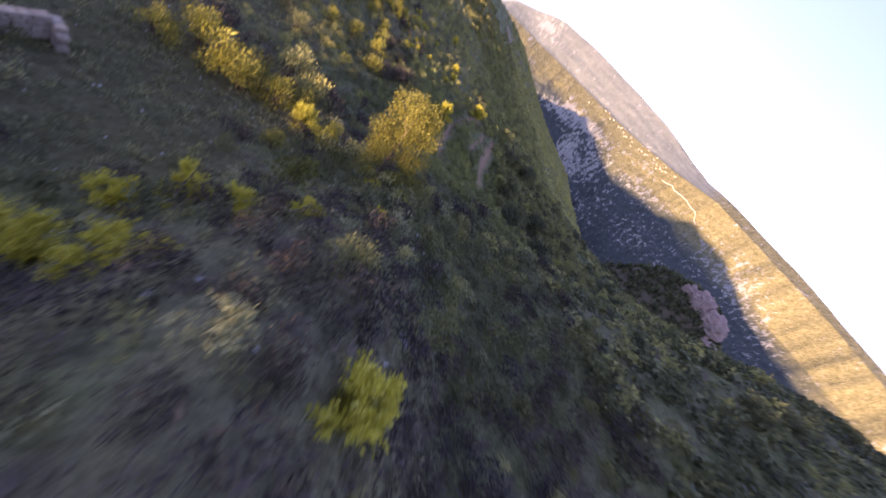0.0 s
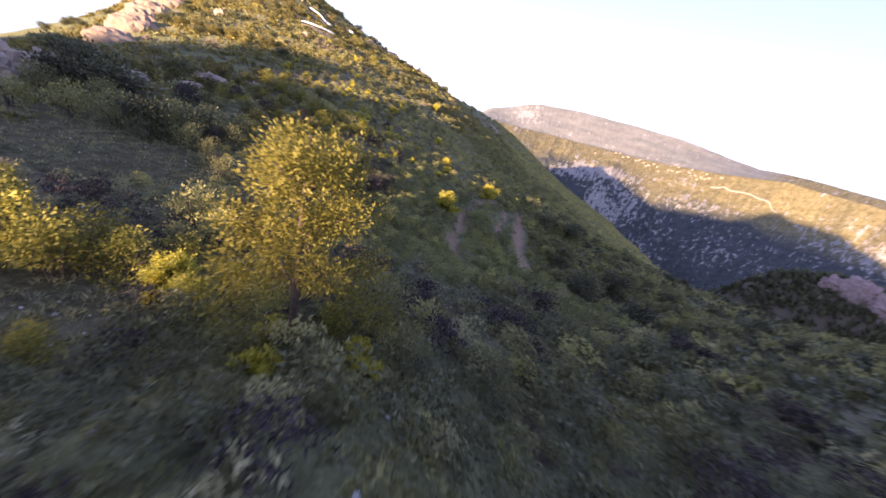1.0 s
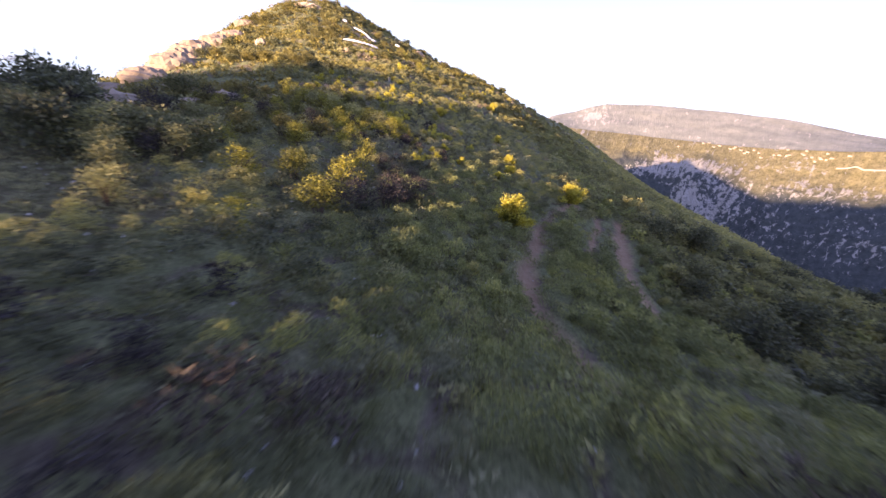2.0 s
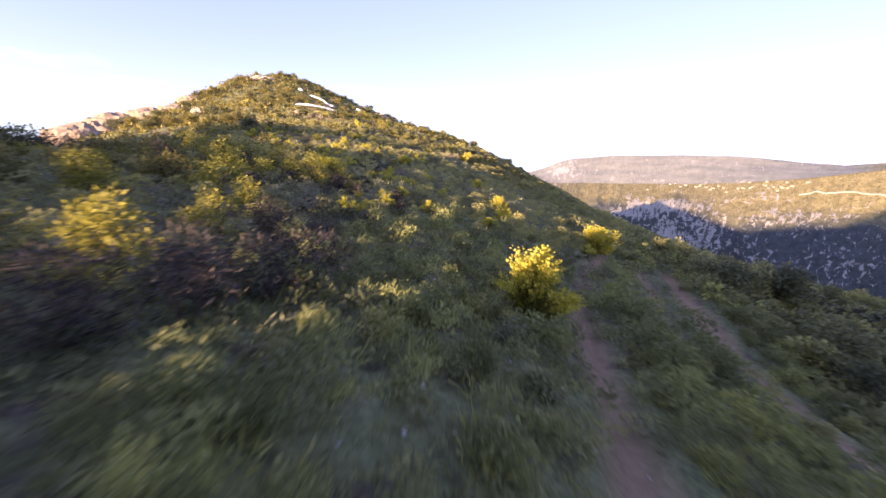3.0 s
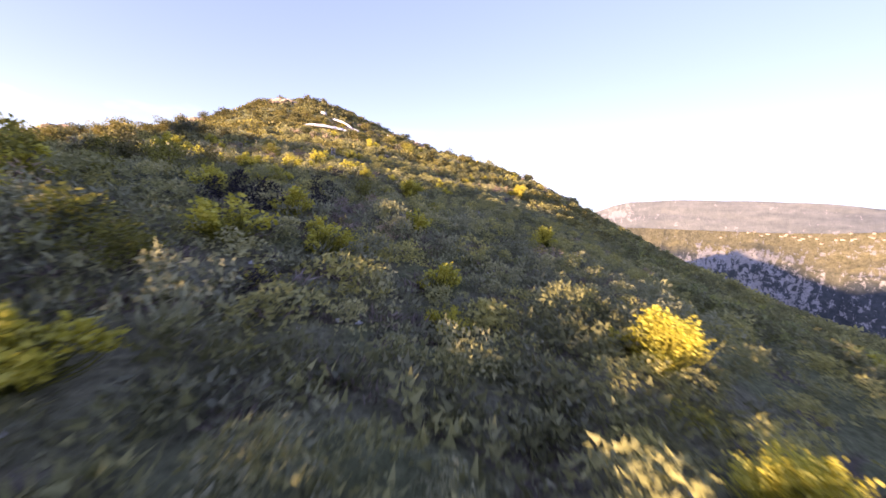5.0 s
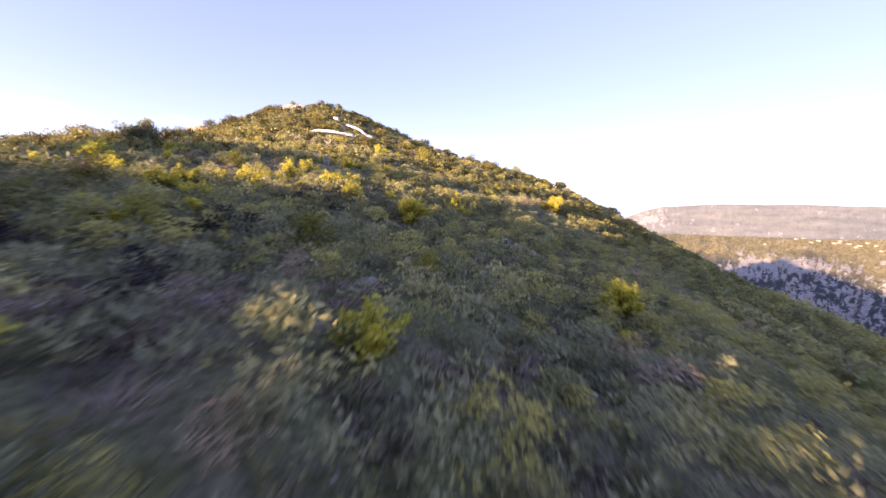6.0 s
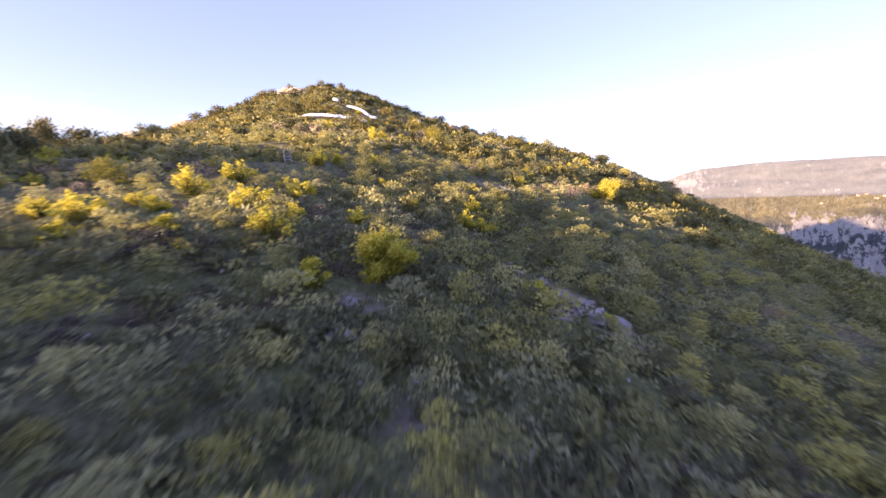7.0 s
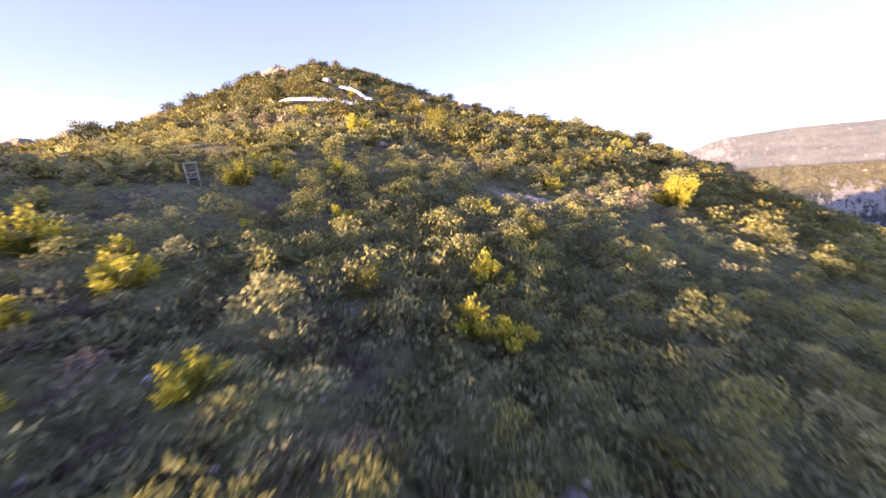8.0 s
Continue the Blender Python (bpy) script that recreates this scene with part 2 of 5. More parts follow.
def make_ground(nt, bsdf):
    fine = noise_node(nt, 2.6, 6, 0.7)
    broad = noise_node(nt, 0.11, 4, 0.6)
    soil = ramp(nt, fine, [(0.25, (0.085, 0.070, 0.048)), (0.5, (0.150, 0.126, 0.090)), (0.75, (0.24, 0.205, 0.152))])
    green = ramp(nt, fine, [(0.25, (0.10, 0.108, 0.052)), (0.5, (0.18, 0.19, 0.090)), (0.8, (0.27, 0.27, 0.145))])
    grey = ramp(nt, fine, [(0.25, (0.11, 0.105, 0.058)), (0.5, (0.19, 0.180, 0.105)), (0.75, (0.27, 0.255, 0.16))])
    tint = attribute(nt, "tint")
    grain = noise_node(nt, 9.0, 4, 0.7)
    leaf = blend(nt, ramp(nt, tint, [(0.22, (0, 0, 0)), (0.5, (1, 1, 1))]), grey, green)
    tops = maths(nt, 'ADD', attribute(nt, "scrub"), maths(nt, 'MULTIPLY', broad, 0.35))
    c = blend(nt, ramp(nt, tops, [(0.25, (0, 0, 0)), (0.6, (1, 1, 1))]), soil, leaf)
    c = blend(nt, 0.8, c, ramp(nt, grain, [(0.3, (0.45, 0.45, 0.45)), (0.5, (1, 1, 1)), (0.72, (1.6, 1.6, 1.5))]), 'MULTIPLY')
    dirt = ramp(nt, fine, [(0.2, (0.27, 0.175, 0.102)), (0.6, (0.42, 0.285, 0.175)), (0.9, (0.53, 0.385, 0.25))])
    c = blend(nt, attribute(nt, "track"), c, dirt)
    rock = ramp(nt, noise_node(nt, 1.3, 7, 0.7), [(0.3, (0.25, 0.20, 0.160)), (0.55, (0.43, 0.355, 0.29)), (0.8, (0.56, 0.48, 0.405))])
    c = blend(nt, attribute(nt, "bare"), c, rock)
    grass = ramp(nt, fine, [(0.2, (0.045, 0.046, 0.020)), (0.5, (0.12, 0.11, 0.055)), (0.8, (0.24, 0.22, 0.13))])
    c = blend(nt, attribute(nt, "meadow"), c, grass)
    nt.links.new(c, bsdf.inputs["Base Color"])
    bump(nt, bsdf, maths(nt, 'ADD', fine, grain), 1.0, 0.14)


def make_far(nt, bsdf):
    """Dry garrigue and haze-paled heath on the plateau, broken limestone and evergreens darkened for shade on the gorge
    wall.
    """
    tc = nt.nodes.new("ShaderNodeTexCoord")
    squash = nt.nodes.new("ShaderNodeMapping")
    squash.inputs["Scale"].default_value = (1, 0.62, 1)
    nt.links.new(tc.outputs["UV"], squash.inputs["Vector"])
    broken = node(nt, "ShaderNodeTexNoise", Scale=0.19, Detail=8, Roughness=0.74, Distortion=0.4)
    nt.links.new(squash.outputs[0], broken.inputs["Vector"])
    rk = broken.outputs["Fac"]
    mottle = noise_node(nt, 0.17, 8, 0.75, "UV")
    bushes = noise_node(nt, 0.42, 4, 0.7, "UV")
    broad = noise_node(nt, 0.012, 4, 0.6)
    wall = attribute(nt, "cliff")
    rock = ramp(nt, noise_node(nt, 0.25, 6, 0.7), [(0.3, (0.25, 0.228, 0.198)), (0.55, (0.39, 0.360, 0.315)), (0.8, (0.52, 0.485, 0.43))])
    dry = ramp(nt, mottle, [(0.3, (0.125, 0.110, 0.050)), (0.5, (0.235, 0.200, 0.098)), (0.72, (0.36, 0.305, 0.165))])
    dry = blend(nt, ramp(nt, bushes, [(0.52, (0, 0, 0)), (0.62, (0.75, 0.75, 0.75))]), dry, (0.105, 0.100, 0.044))
    # dark evergreen tone, also lowered and blued for the shade on the wall
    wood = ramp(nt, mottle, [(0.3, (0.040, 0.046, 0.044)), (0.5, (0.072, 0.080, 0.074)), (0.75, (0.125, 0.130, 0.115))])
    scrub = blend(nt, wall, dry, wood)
    fac = maths(nt, 'ADD', rk, attribute(nt, "rocky"))
    bare = ramp(nt, fac, [(0.60, (0, 0, 0)), (0.635, (1, 1, 1))])
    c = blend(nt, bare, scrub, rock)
    # heath toned paler and greyer, distance haze put into its colour
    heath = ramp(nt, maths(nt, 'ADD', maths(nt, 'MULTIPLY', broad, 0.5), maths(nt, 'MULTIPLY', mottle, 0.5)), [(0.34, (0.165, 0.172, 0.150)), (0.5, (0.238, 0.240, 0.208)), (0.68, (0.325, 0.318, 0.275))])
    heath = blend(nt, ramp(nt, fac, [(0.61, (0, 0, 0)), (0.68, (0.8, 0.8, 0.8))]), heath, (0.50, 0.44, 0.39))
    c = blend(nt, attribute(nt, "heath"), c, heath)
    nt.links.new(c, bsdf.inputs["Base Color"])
    bump(nt, bsdf, maths(nt, 'ADD', rk, maths(nt, 'MULTIPLY', bushes, 0.4)), 0.8, 3.0)


def make_rock(warm):
    def build(nt, bsdf):
        a = noise_node(nt, 1.1, 8, 0.7)
        b = noise_node(nt, 0.25, 4, 0.6)
        c = ramp(nt, a, [(0.25, (0.13 * warm[0], 0.13 * warm[1], 0.13 * warm[2])), (0.5, (0.33 * warm[0], 0.33 * warm[1], 0.33 * warm[2])),
                         (0.8, (0.50 * warm[0], 0.50 * warm[1], 0.50 * warm[2]))])
        c = blend(nt, ramp(nt, b, [(0.5, (0, 0, 0)), (0.66, (0.6, 0.6, 0.6))]), c, (0.10, 0.095, 0.075))
        nt.links.new(c, bsdf.inputs["Base Color"])
        bump(nt, bsdf, a, 0.9, 0.25)
    return build


def make_leaf(dark, mid, light, see=0.35, per_object=0.5, vary=1.0):
    """Leaves: each its own shade, each plant its own tint; light passes through."""
    def build(nt, bsdf):
        geo = nt.nodes.new("ShaderNodeNewGeometry")
        c = ramp(nt, geo.outputs["Random Per Island"], [(0.0, dark), (0.5, mid), (1.0, light)])
        info = nt.nodes.new("ShaderNodeObjectInfo")
        patch = noise_node(nt, 0.55, 3, 0.6, "Object")
        mixed = maths(nt, 'ADD', maths(nt, 'MULTIPLY', info.outputs["Random"], per_object), maths(nt, 'MULTIPLY', patch, 1 - per_object))
        tone = ramp(nt, maths(nt, 'ADD', mixed, attribute(nt, "plant")),
                    [(0.2, (0.55, 0.56, 0.60)), (0.5, (1, 1, 1)), (0.8, (1.45, 1.35, 1.05))])
        c = blend(nt, vary, c, tone, 'MULTIPLY')
        nt.links.new(c, bsdf.inputs["Base Color"])
        tr = nt.nodes.new("ShaderNodeBsdfTranslucent")
        nt.links.new(c, tr.inputs["Color"])
        mix = nt.nodes.new("ShaderNodeMixShader")
        mix.inputs["Fac"].default_value = see
        nt.links.new(bsdf.outputs[0], mix.inputs[1])
        nt.links.new(tr.outputs[0], mix.inputs[2])
        nt.links.new(mix.outputs[0], nt.nodes["Material Output"].inputs["Surface"])
    return build


def make_wood(nt, bsdf):
    n = noise_node(nt, 7, 5, 0.7)
    nt.links.new(ramp(nt, n, [(0.3, (0.05, 0.037, 0.028)), (0.7, (0.17, 0.13, 0.10))]), bsdf.inputs["Base Color"])
    bump(nt, bsdf, n, 0.6, 0.02)


def make_plain(a, b, scale):
    def build(nt, bsdf):
        n = noise_node(nt, scale, 5, 0.65)
        nt.links.new(ramp(nt, n, [(0.3, a), (0.7, b)]), bsdf.inputs["Base Color"])
        bump(nt, bsdf, n, 0.3, 0.03)
    return build


M_GROUND = material("hillside soil and dry grass", make_ground, 0.95, 0.1)
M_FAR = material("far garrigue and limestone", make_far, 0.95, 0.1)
M_ROCK = material("warm limestone", make_rock((1.25, 1.02, 0.80)), 0.9, 0.2)
M_SLAB = material("smooth beige limestone", make_rock((0.95, 0.73, 0.53)), 0.9, 0.2)
M_GREY = material("grey limestone", make_rock((1.15, 1.02, 0.96)), 0.9, 0.2)
M_PINK = material("pink cut rock", make_rock((1.25, 0.92, 0.86)), 0.9, 0.2)
M_FLOWER = material("broom flowers", make_leaf((0.43, 0.375, 0.035), (0.58, 0.520, 0.075), (0.69, 0.64, 0.15), 0.45, 0.25, 0.35), 0.7, 0.2)
M_LIME = material("fresh yellow-green leaves", make_leaf((0.13, 0.130, 0.024), (0.245, 0.235, 0.044), (0.37, 0.345, 0.075), 0.4), 0.6, 0.3)
M_GREEN = material("evergreen leaves", make_leaf((0.225, 0.222, 0.086), (0.312, 0.304, 0.120), (0.400, 0.384, 0.165), 0.42), 0.55, 0.3)
M_LUSH = material("lush spring green leaves", make_leaf((0.165, 0.185, 0.065), (0.255, 0.275, 0.100), (0.355, 0.365, 0.140), 0.42), 0.55, 0.3)
M_OAK = material("kermes oak leaves", make_leaf((0.105, 0.098, 0.032), (0.170, 0.155, 0.050), (0.245, 0.220, 0.076), 0.35), 0.55, 0.3)
M_SPRING = material("young tree leaves", make_leaf((0.105, 0.100, 0.020), (0.180, 0.168, 0.034), (0.265, 0.245, 0.055), 0.4), 0.6, 0.3)
M_GREY_LEAF = material("grey-green leaves", make_leaf((0.250, 0.250, 0.130), (0.315, 0.312, 0.165), (0.390, 0.382, 0.215), 0.3), 0.7, 0.2)
M_DEAD = material("dry brown twigs", make_leaf((0.225, 0.180, 0.138), (0.295, 0.238, 0.185), (0.365, 0.300, 0.240), 0.15), 0.8, 0.1)
M_DARK = material("dark holm oak leaves", make_leaf((0.075, 0.082, 0.040), (0.130, 0.138, 0.066), (0.205, 0.212, 0.105), 0.3), 0.5, 0.3)
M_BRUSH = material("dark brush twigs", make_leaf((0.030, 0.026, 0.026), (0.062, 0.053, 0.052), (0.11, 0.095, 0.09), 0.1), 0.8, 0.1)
M_WOOD = material("bark", make_wood, 0.85, 0.2)
M_WHITE = material("white sheeting", make_plain((0.70, 0.70, 0.70), (0.84, 0.84, 0.83), 3.0), 0.6, 0.3)
M_POST = material("weathered pale wood", make_plain((0.26, 0.25, 0.23), (0.44, 0.42, 0.39), 9.0), 0.8, 0.2)
M_WALL = material("pale render", make_plain((0.24, 0.21, 0.175), (0.33, 0.29, 0.245), 0.4), 0.85, 0.2)
M_ROOF = material("clay roof tiles", make_plain((0.28, 0.13, 0.08), (0.40, 0.21, 0.14), 0.6), 0.8, 0.2)
M_STONE = material("white limestone pebbles", make_plain((0.42, 0.40, 0.38), (0.70, 0.68, 0.64), 5.0), 0.85, 0.2)


# ---------------------------------------------------------------- mesh helpers
def mesh_of(name, verts, faces, mat, smooth=False):
    me = bpy.data.meshes.new(name)
    me.from_pydata(np.asarray(verts).tolist() if not isinstance(verts, list) else verts, [], faces.tolist() if hasattr(faces, "tolist") else faces)
    me.materials.append(mat)
    if smooth:
        me.polygons.foreach_set("use_smooth", [True] * len(me.polygons))
    me.update()
    return me


def part_mesh(name, me, parent, label=""):
    ob = new(name, me)
    ob.parent = parent
    return tagged(ob, label)


def grid_faces(nu, nv):
    a = np.arange(nu * nv).reshape(nu, nv)
    return np.stack([a[:-1, :-1], a[1:, :-1], a[1:, 1:], a[:-1, 1:]], -1).reshape(-1, 4)


def add_attr(me, name, values):
    at = me.attributes.new(name, 'FLOAT', 'POINT')
    at.data.foreach_set("value", np.asarray(values, dtype=np.float32).ravel())


def spread(lo, a, b, hi, step, grow):
    """Even steps between a and b, growing steps out to lo and hi."""
    mid = list(np.arange(a, b, step))
    out, s, v = [], step, a
    while v > lo:
        s *= grow
        v -= s
        out.append(v)
    up, s, v = [], step, mid[-1]
    while v < hi:
        s *= grow
        v += s
        up.append(v)
    return np.array(out[::-1] + mid + up)


# ---------------------------------------------------------------- the mountainside, one sheet
def build_ground():
    xs = spread(-1200, -46, 34, 460, 0.42, 1.06)
    ys = spread(-900, 1, 126, 900, 0.42, 1.06)
    X, Y = np.meshgrid(xs, ys, indexing="ij")
    lift = scrub_lift(X, Y)
    Z = ground_z(X, Y) + lift - 0.10
    me = mesh_of("ground", np.stack([X, Y, Z], -1).reshape(-1, 3), grid_faces(len(xs), len(ys)), M_GROUND, True)
    add_attr(me, "scrub", np.clip(lift / 0.24, 0, 1))
    tint = fbm(X, Y, 1.6, 2, 45) * 0.5 + fbm(X, Y, 9, 3, 91) * 0.7 + 0.5
    add_attr(me, "tint", tint)
    add_attr(me, "track", track_mask(X, Y))
    add_attr(me, "bare", patch_mask(X, Y, BARE))
    add_attr(me, "meadow", patch_mask(X, Y, MEADOWS, 0.25))
    tagged(new("ground", me), "scrubby limestone mountainside with bare earth tracks and meadows", "hillside", kind="structure")


build_ground()

# ---------------------------------------------------------------- the far valley side
OX, OY = 5.0, 50.0
SKY_AZ = [-6, 0, 3, 6, 8, 10, 15, 21, 29, 34, 38, 40, 43, 47, 54, 62, 75, 95, 125]
SKY_EL = [-6, -3, -0.4, 0.6, 1.5, 2.1, 2.5, 2.75, 2.6, 2.05, 1.7, 1.9, 2.1, 2.1, 2.0, 1.6, 0.8, 0.4, 0.4]
MID_AZ = [-6, 8, 25, 30, 36, 42, 60, 80, 125]
MID_EL = [-1.8, -1.5, -0.9, -0.5, 0.3, 1.4, 1.5, 0.6, 0.2]
FLOOR = -170.0


def far_height(az, r):
    """Height of the far side at an azimuth in degrees and a distance from the spur."""
    wob = 1 + (0.05 * fbm(az, r * 0 + 3, 7, 3, 41) + 0.035 * fbm(az, r * 0, 2.4, 3, 43)) * np.clip((940 - r) / 250, 0, 1)
    # the pale buttress that stands out of the wall, and the gully beside it
    wob = wob - (0.07 * np.exp(-((az - 23.3) / 1.7) ** 2) + 0.035 * np.exp(-((az - 26.6) / 1.1) ** 2) - 0.05 * np.exp(-((az - 30.5) / 1.8) ** 2)) * np.clip((700 - r) / 90, 0, 1)
    rr = r / wob
    sky, mid = np.interp(az, SKY_AZ, SKY_EL), np.interp(az, MID_AZ, MID_EL)
    knots = [210, 380, 432, 470, 530, 590, 660, 770, 1060, 1170, 1530, 1820, 3000]
    els = [None, None, -18.0, -13.0, -8.2, -5.2, -3.2, mid, mid - 0.5, mid - 0.1, sky, sky - 0.2, sky - 1.2]
    hs = [np.full(np.shape(az), FLOOR), np.full(np.shape(az), FLOOR + 10)]
    for k, e in zip(knots[2:], els[2:]):
        hs.append(-15 + k * np.tan(np.radians(e + np.zeros(np.shape(az)))))
    z = np.zeros(np.shape(az))
    for n in range(len(knots) - 1):
        t = (rr - knots[n]) / (knots[n + 1] - knots[n])
        inside = (t >= 0) & (t < 1) if n < len(knots) - 2 else (t >= 0)
        z = np.where(inside, hs[n] * (1 - t) + hs[n + 1] * t, z)
    return np.where(rr < knots[0], FLOOR, z)


def far_z(x, y):
    az, r = np.degrees(np.arctan2(x - OX, y - OY)), np.hypot(x - OX, y - OY)
    z = far_height(az, r)
    cl = np.clip((r - 380) / 80, 0, 1) * np.clip((760 - r) / 200, 0.10, 1)
    ridged = 1 - np.abs(fbm(x, y, 46, 4, 51)) * 2
    z = z + cl * (3.0 * ridged + 4 * fbm(x, y, 100, 3, 53) + 1.8 * fbm(x, y, 18, 3, 57))
    return z + np.clip((r - 980) / 200, 0, 1) * 5 * fbm(x, y, 140, 4, 59)


def build_far():
    az = np.concatenate([np.linspace(-6, 14, 90), np.linspace(14.1, 46, 470), np.linspace(46.2, 125, 190)])
    rs = np.concatenate([np.linspace(210, 420, 12), np.linspace(424, 800, 150), np.linspace(806, 1530, 70), np.linspace(1560, 3000, 16)])
    A, R = np.meshgrid(np.radians(az), rs, indexing="ij")
    X, Y = OX + R * np.sin(A), OY + R * np.cos(A)
    Z = far_z(X, Y)
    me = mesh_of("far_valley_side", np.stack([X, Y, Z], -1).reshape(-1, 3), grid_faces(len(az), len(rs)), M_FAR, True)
    deg, el = np.degrees(A), np.degrees(np.arctan2(Z + 15, R))
    grain = np.stack([deg * 10.5, el * 10.5], -1).reshape(-1, 2)
    corner = np.zeros(len(me.loops), np.int32)
    me.loops.foreach_get("vertex_index", corner)
    me.uv_layers.new(name="face_grain").data.foreach_set("uv", grain[corner].astype(np.float32).ravel())
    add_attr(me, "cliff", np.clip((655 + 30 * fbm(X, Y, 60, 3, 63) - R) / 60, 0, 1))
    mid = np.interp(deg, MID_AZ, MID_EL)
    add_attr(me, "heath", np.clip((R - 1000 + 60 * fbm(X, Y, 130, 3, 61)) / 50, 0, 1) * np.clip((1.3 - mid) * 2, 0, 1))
    # where the limestone breaks through: the buttress, the rim and broken bands on the slopes
    rocky = 0.12 * fbm(X, Y, 55, 3, 65)
    for a, e, wa, we, much in ((23.2, -6.6, 2.4, 3.0, 0.36), (27.0, -7.6, 2.6, 2.8, 0.34), (19.0, -5.2, 2.8, 1.2, 0.36), (22.0, -3.7, 5.0, 0.8, 0.34), (33.0, -4.2, 3.2, 1.5, 0.20), (43, -5.0, 5, 1.6, 0.16), (50, -4.0, 8, 2.0, 0.16),
                               (40, -9.0, 8, 1.5, 0.06), (29, -0.6, 7, 0.35, 0.14), (16, -2.0, 3, 0.5, 0.08), (8.5, 0.3, 2.4, 1.4, 0.5), (28, 1.6, 3, 0.3, 0.2), (12.5, 0.7, 3, 0.25, 0.22)):
        rocky = rocky + 0.38 * much * np.exp(-((deg - a) / wa) ** 2 - ((el - e) / we) ** 2)
    add_attr(me, "rocky", rocky)
    tagged(new("backdrop_valley_side", me), "far limestone gorge side and broad heath plateau", "mountain", kind="structure")


build_far()

# ---------------------------------------------------------------- plants
rng = np.random.default_rng(7)


def fast_mesh(name, verts, quads, mat):
    """A mesh of leaves straight from arrays."""
    me = bpy.data.meshes.new(name)
    n, f = len(verts), len(quads)
    me.vertices.add(n)
    me.vertices.foreach_set("co", np.asarray(verts, np.float32).ravel())
    k = np.shape(quads)[1]
    me.loops.add(k * f)
    me.loops.foreach_set("vertex_index", np.asarray(quads, np.int32).ravel())
    me.polygons.add(f)
    me.polygons.foreach_set("loop_start", np.arange(0, k * f, k, dtype=np.int32))
    me.materials.append(mat)
    me.update(calc_edges=True)
    return me


def unit(v):
    return v / np.maximum(np.linalg.norm(v, axis=-1, keepdims=True), 1e-6)


def diamonds(base, axis, length, width, r):
    """Leaf blades: one pointed quad for each base point."""
    n = len(base)
    side = unit(np.cross(axis, r.normal(size=(n, 3))))
    length, width = np.broadcast_to(length, n)[:, None], np.broadcast_to(width, n)[:, None]
    bend = unit(np.cross(axis, side)) * length * 0.12
    v = np.stack([base, base + axis * length * 0.5 + side * width * 0.5 + bend, base + axis * length, base + axis * length * 0.5 - side * width * 0.5 + bend], 1)
    return v.reshape(-1, 3)


def quads_for(n):
    return np.arange(4 * n).reshape(n, 4)


def lobes(r, count, wide, high, low=0.25):
    """Middles of the clumps of a crown, in a dome."""
    a, u = r.uniform(0, 2 * math.pi, count), r.uniform(0, 1, count) ** 0.6
    h = r.uniform(low, 1, count)
    k = np.sqrt(np.clip(1.05 - h ** 2, 0.1, 1))
    return np.stack([np.cos(a) * u * k * wide, np.sin(a) * u * k * wide, h * high * 0.85], 1)


def crown(r, n, middles, reach, leaf, slim=0.45, up=0.3):
    """Leaves thrown round the clumps, most of them near the outside."""
    d = unit(r.normal(size=(n, 3)))
    c = middles[r.integers(0, len(middles), n)]
    p = c + d * (r.uniform(0.35, 1, n) ** 0.6)[:, None] * reach * r.uniform(0.6, 1.25, n)[:, None]
    p[:, 2] = np.maximum(p[:, 2], 0.02)
    axis = unit(d * 0.8 + r.normal(size=(n, 3)) * 0.6 + np.array([0, 0, up]))
    ln = leaf * r.uniform(0.6, 1.4, n)
    return diamonds(p, axis, ln, ln * slim, r)


def tube(path, radii, sides=7):
    """A tapered limb along a path."""
    path = [Vector(p) for p in path]
    verts, faces = [], []
    for n, p in enumerate(path):
        ahead = (path[min(n + 1, len(path) - 1)] - path[max(n - 1, 0)]).normalized()
        a = ahead.orthogonal().normalized()
        b = ahead.cross(a)
        for k in range(sides):
            t = 2 * math.pi * k / sides
            verts.append(p + (a * math.cos(t) + b * math.sin(t)) * radii[n])
    for n in range(len(path) - 1):
        for k in range(sides):
            k2 = (k + 1) % sides
            faces.append((n * sides + k, n * sides + k2, (n + 1) * sides + k2, (n + 1) * sides + k))
    faces.append(tuple(range((len(path) - 1) * sides, len(path) * sides)))
    return [tuple(v) for v in verts], faces


def stem_mesh(name, r, count, high, wide, thick):
    verts, faces = [], []
    for n in range(count):
        a = r.uniform(0, 2 * math.pi)
        w = wide * r.uniform(0.3, 0.9)
        p = [(0.04 * math.cos(a), 0.04 * math.sin(a), -0.12), (w * 0.4 * math.cos(a), w * 0.4 * math.sin(a), high * 0.35),
             (w * math.cos(a + 0.3), w * math.sin(a + 0.3), high * r.uniform(0.6, 0.85))]
        v, f = tube(p, [thick, thick * 0.7, thick * 0.25], 5)
        faces += [tuple(i + len(verts) for i in q) for q in f]
        verts += v
    return mesh_of(name, verts, faces, M_WOOD)


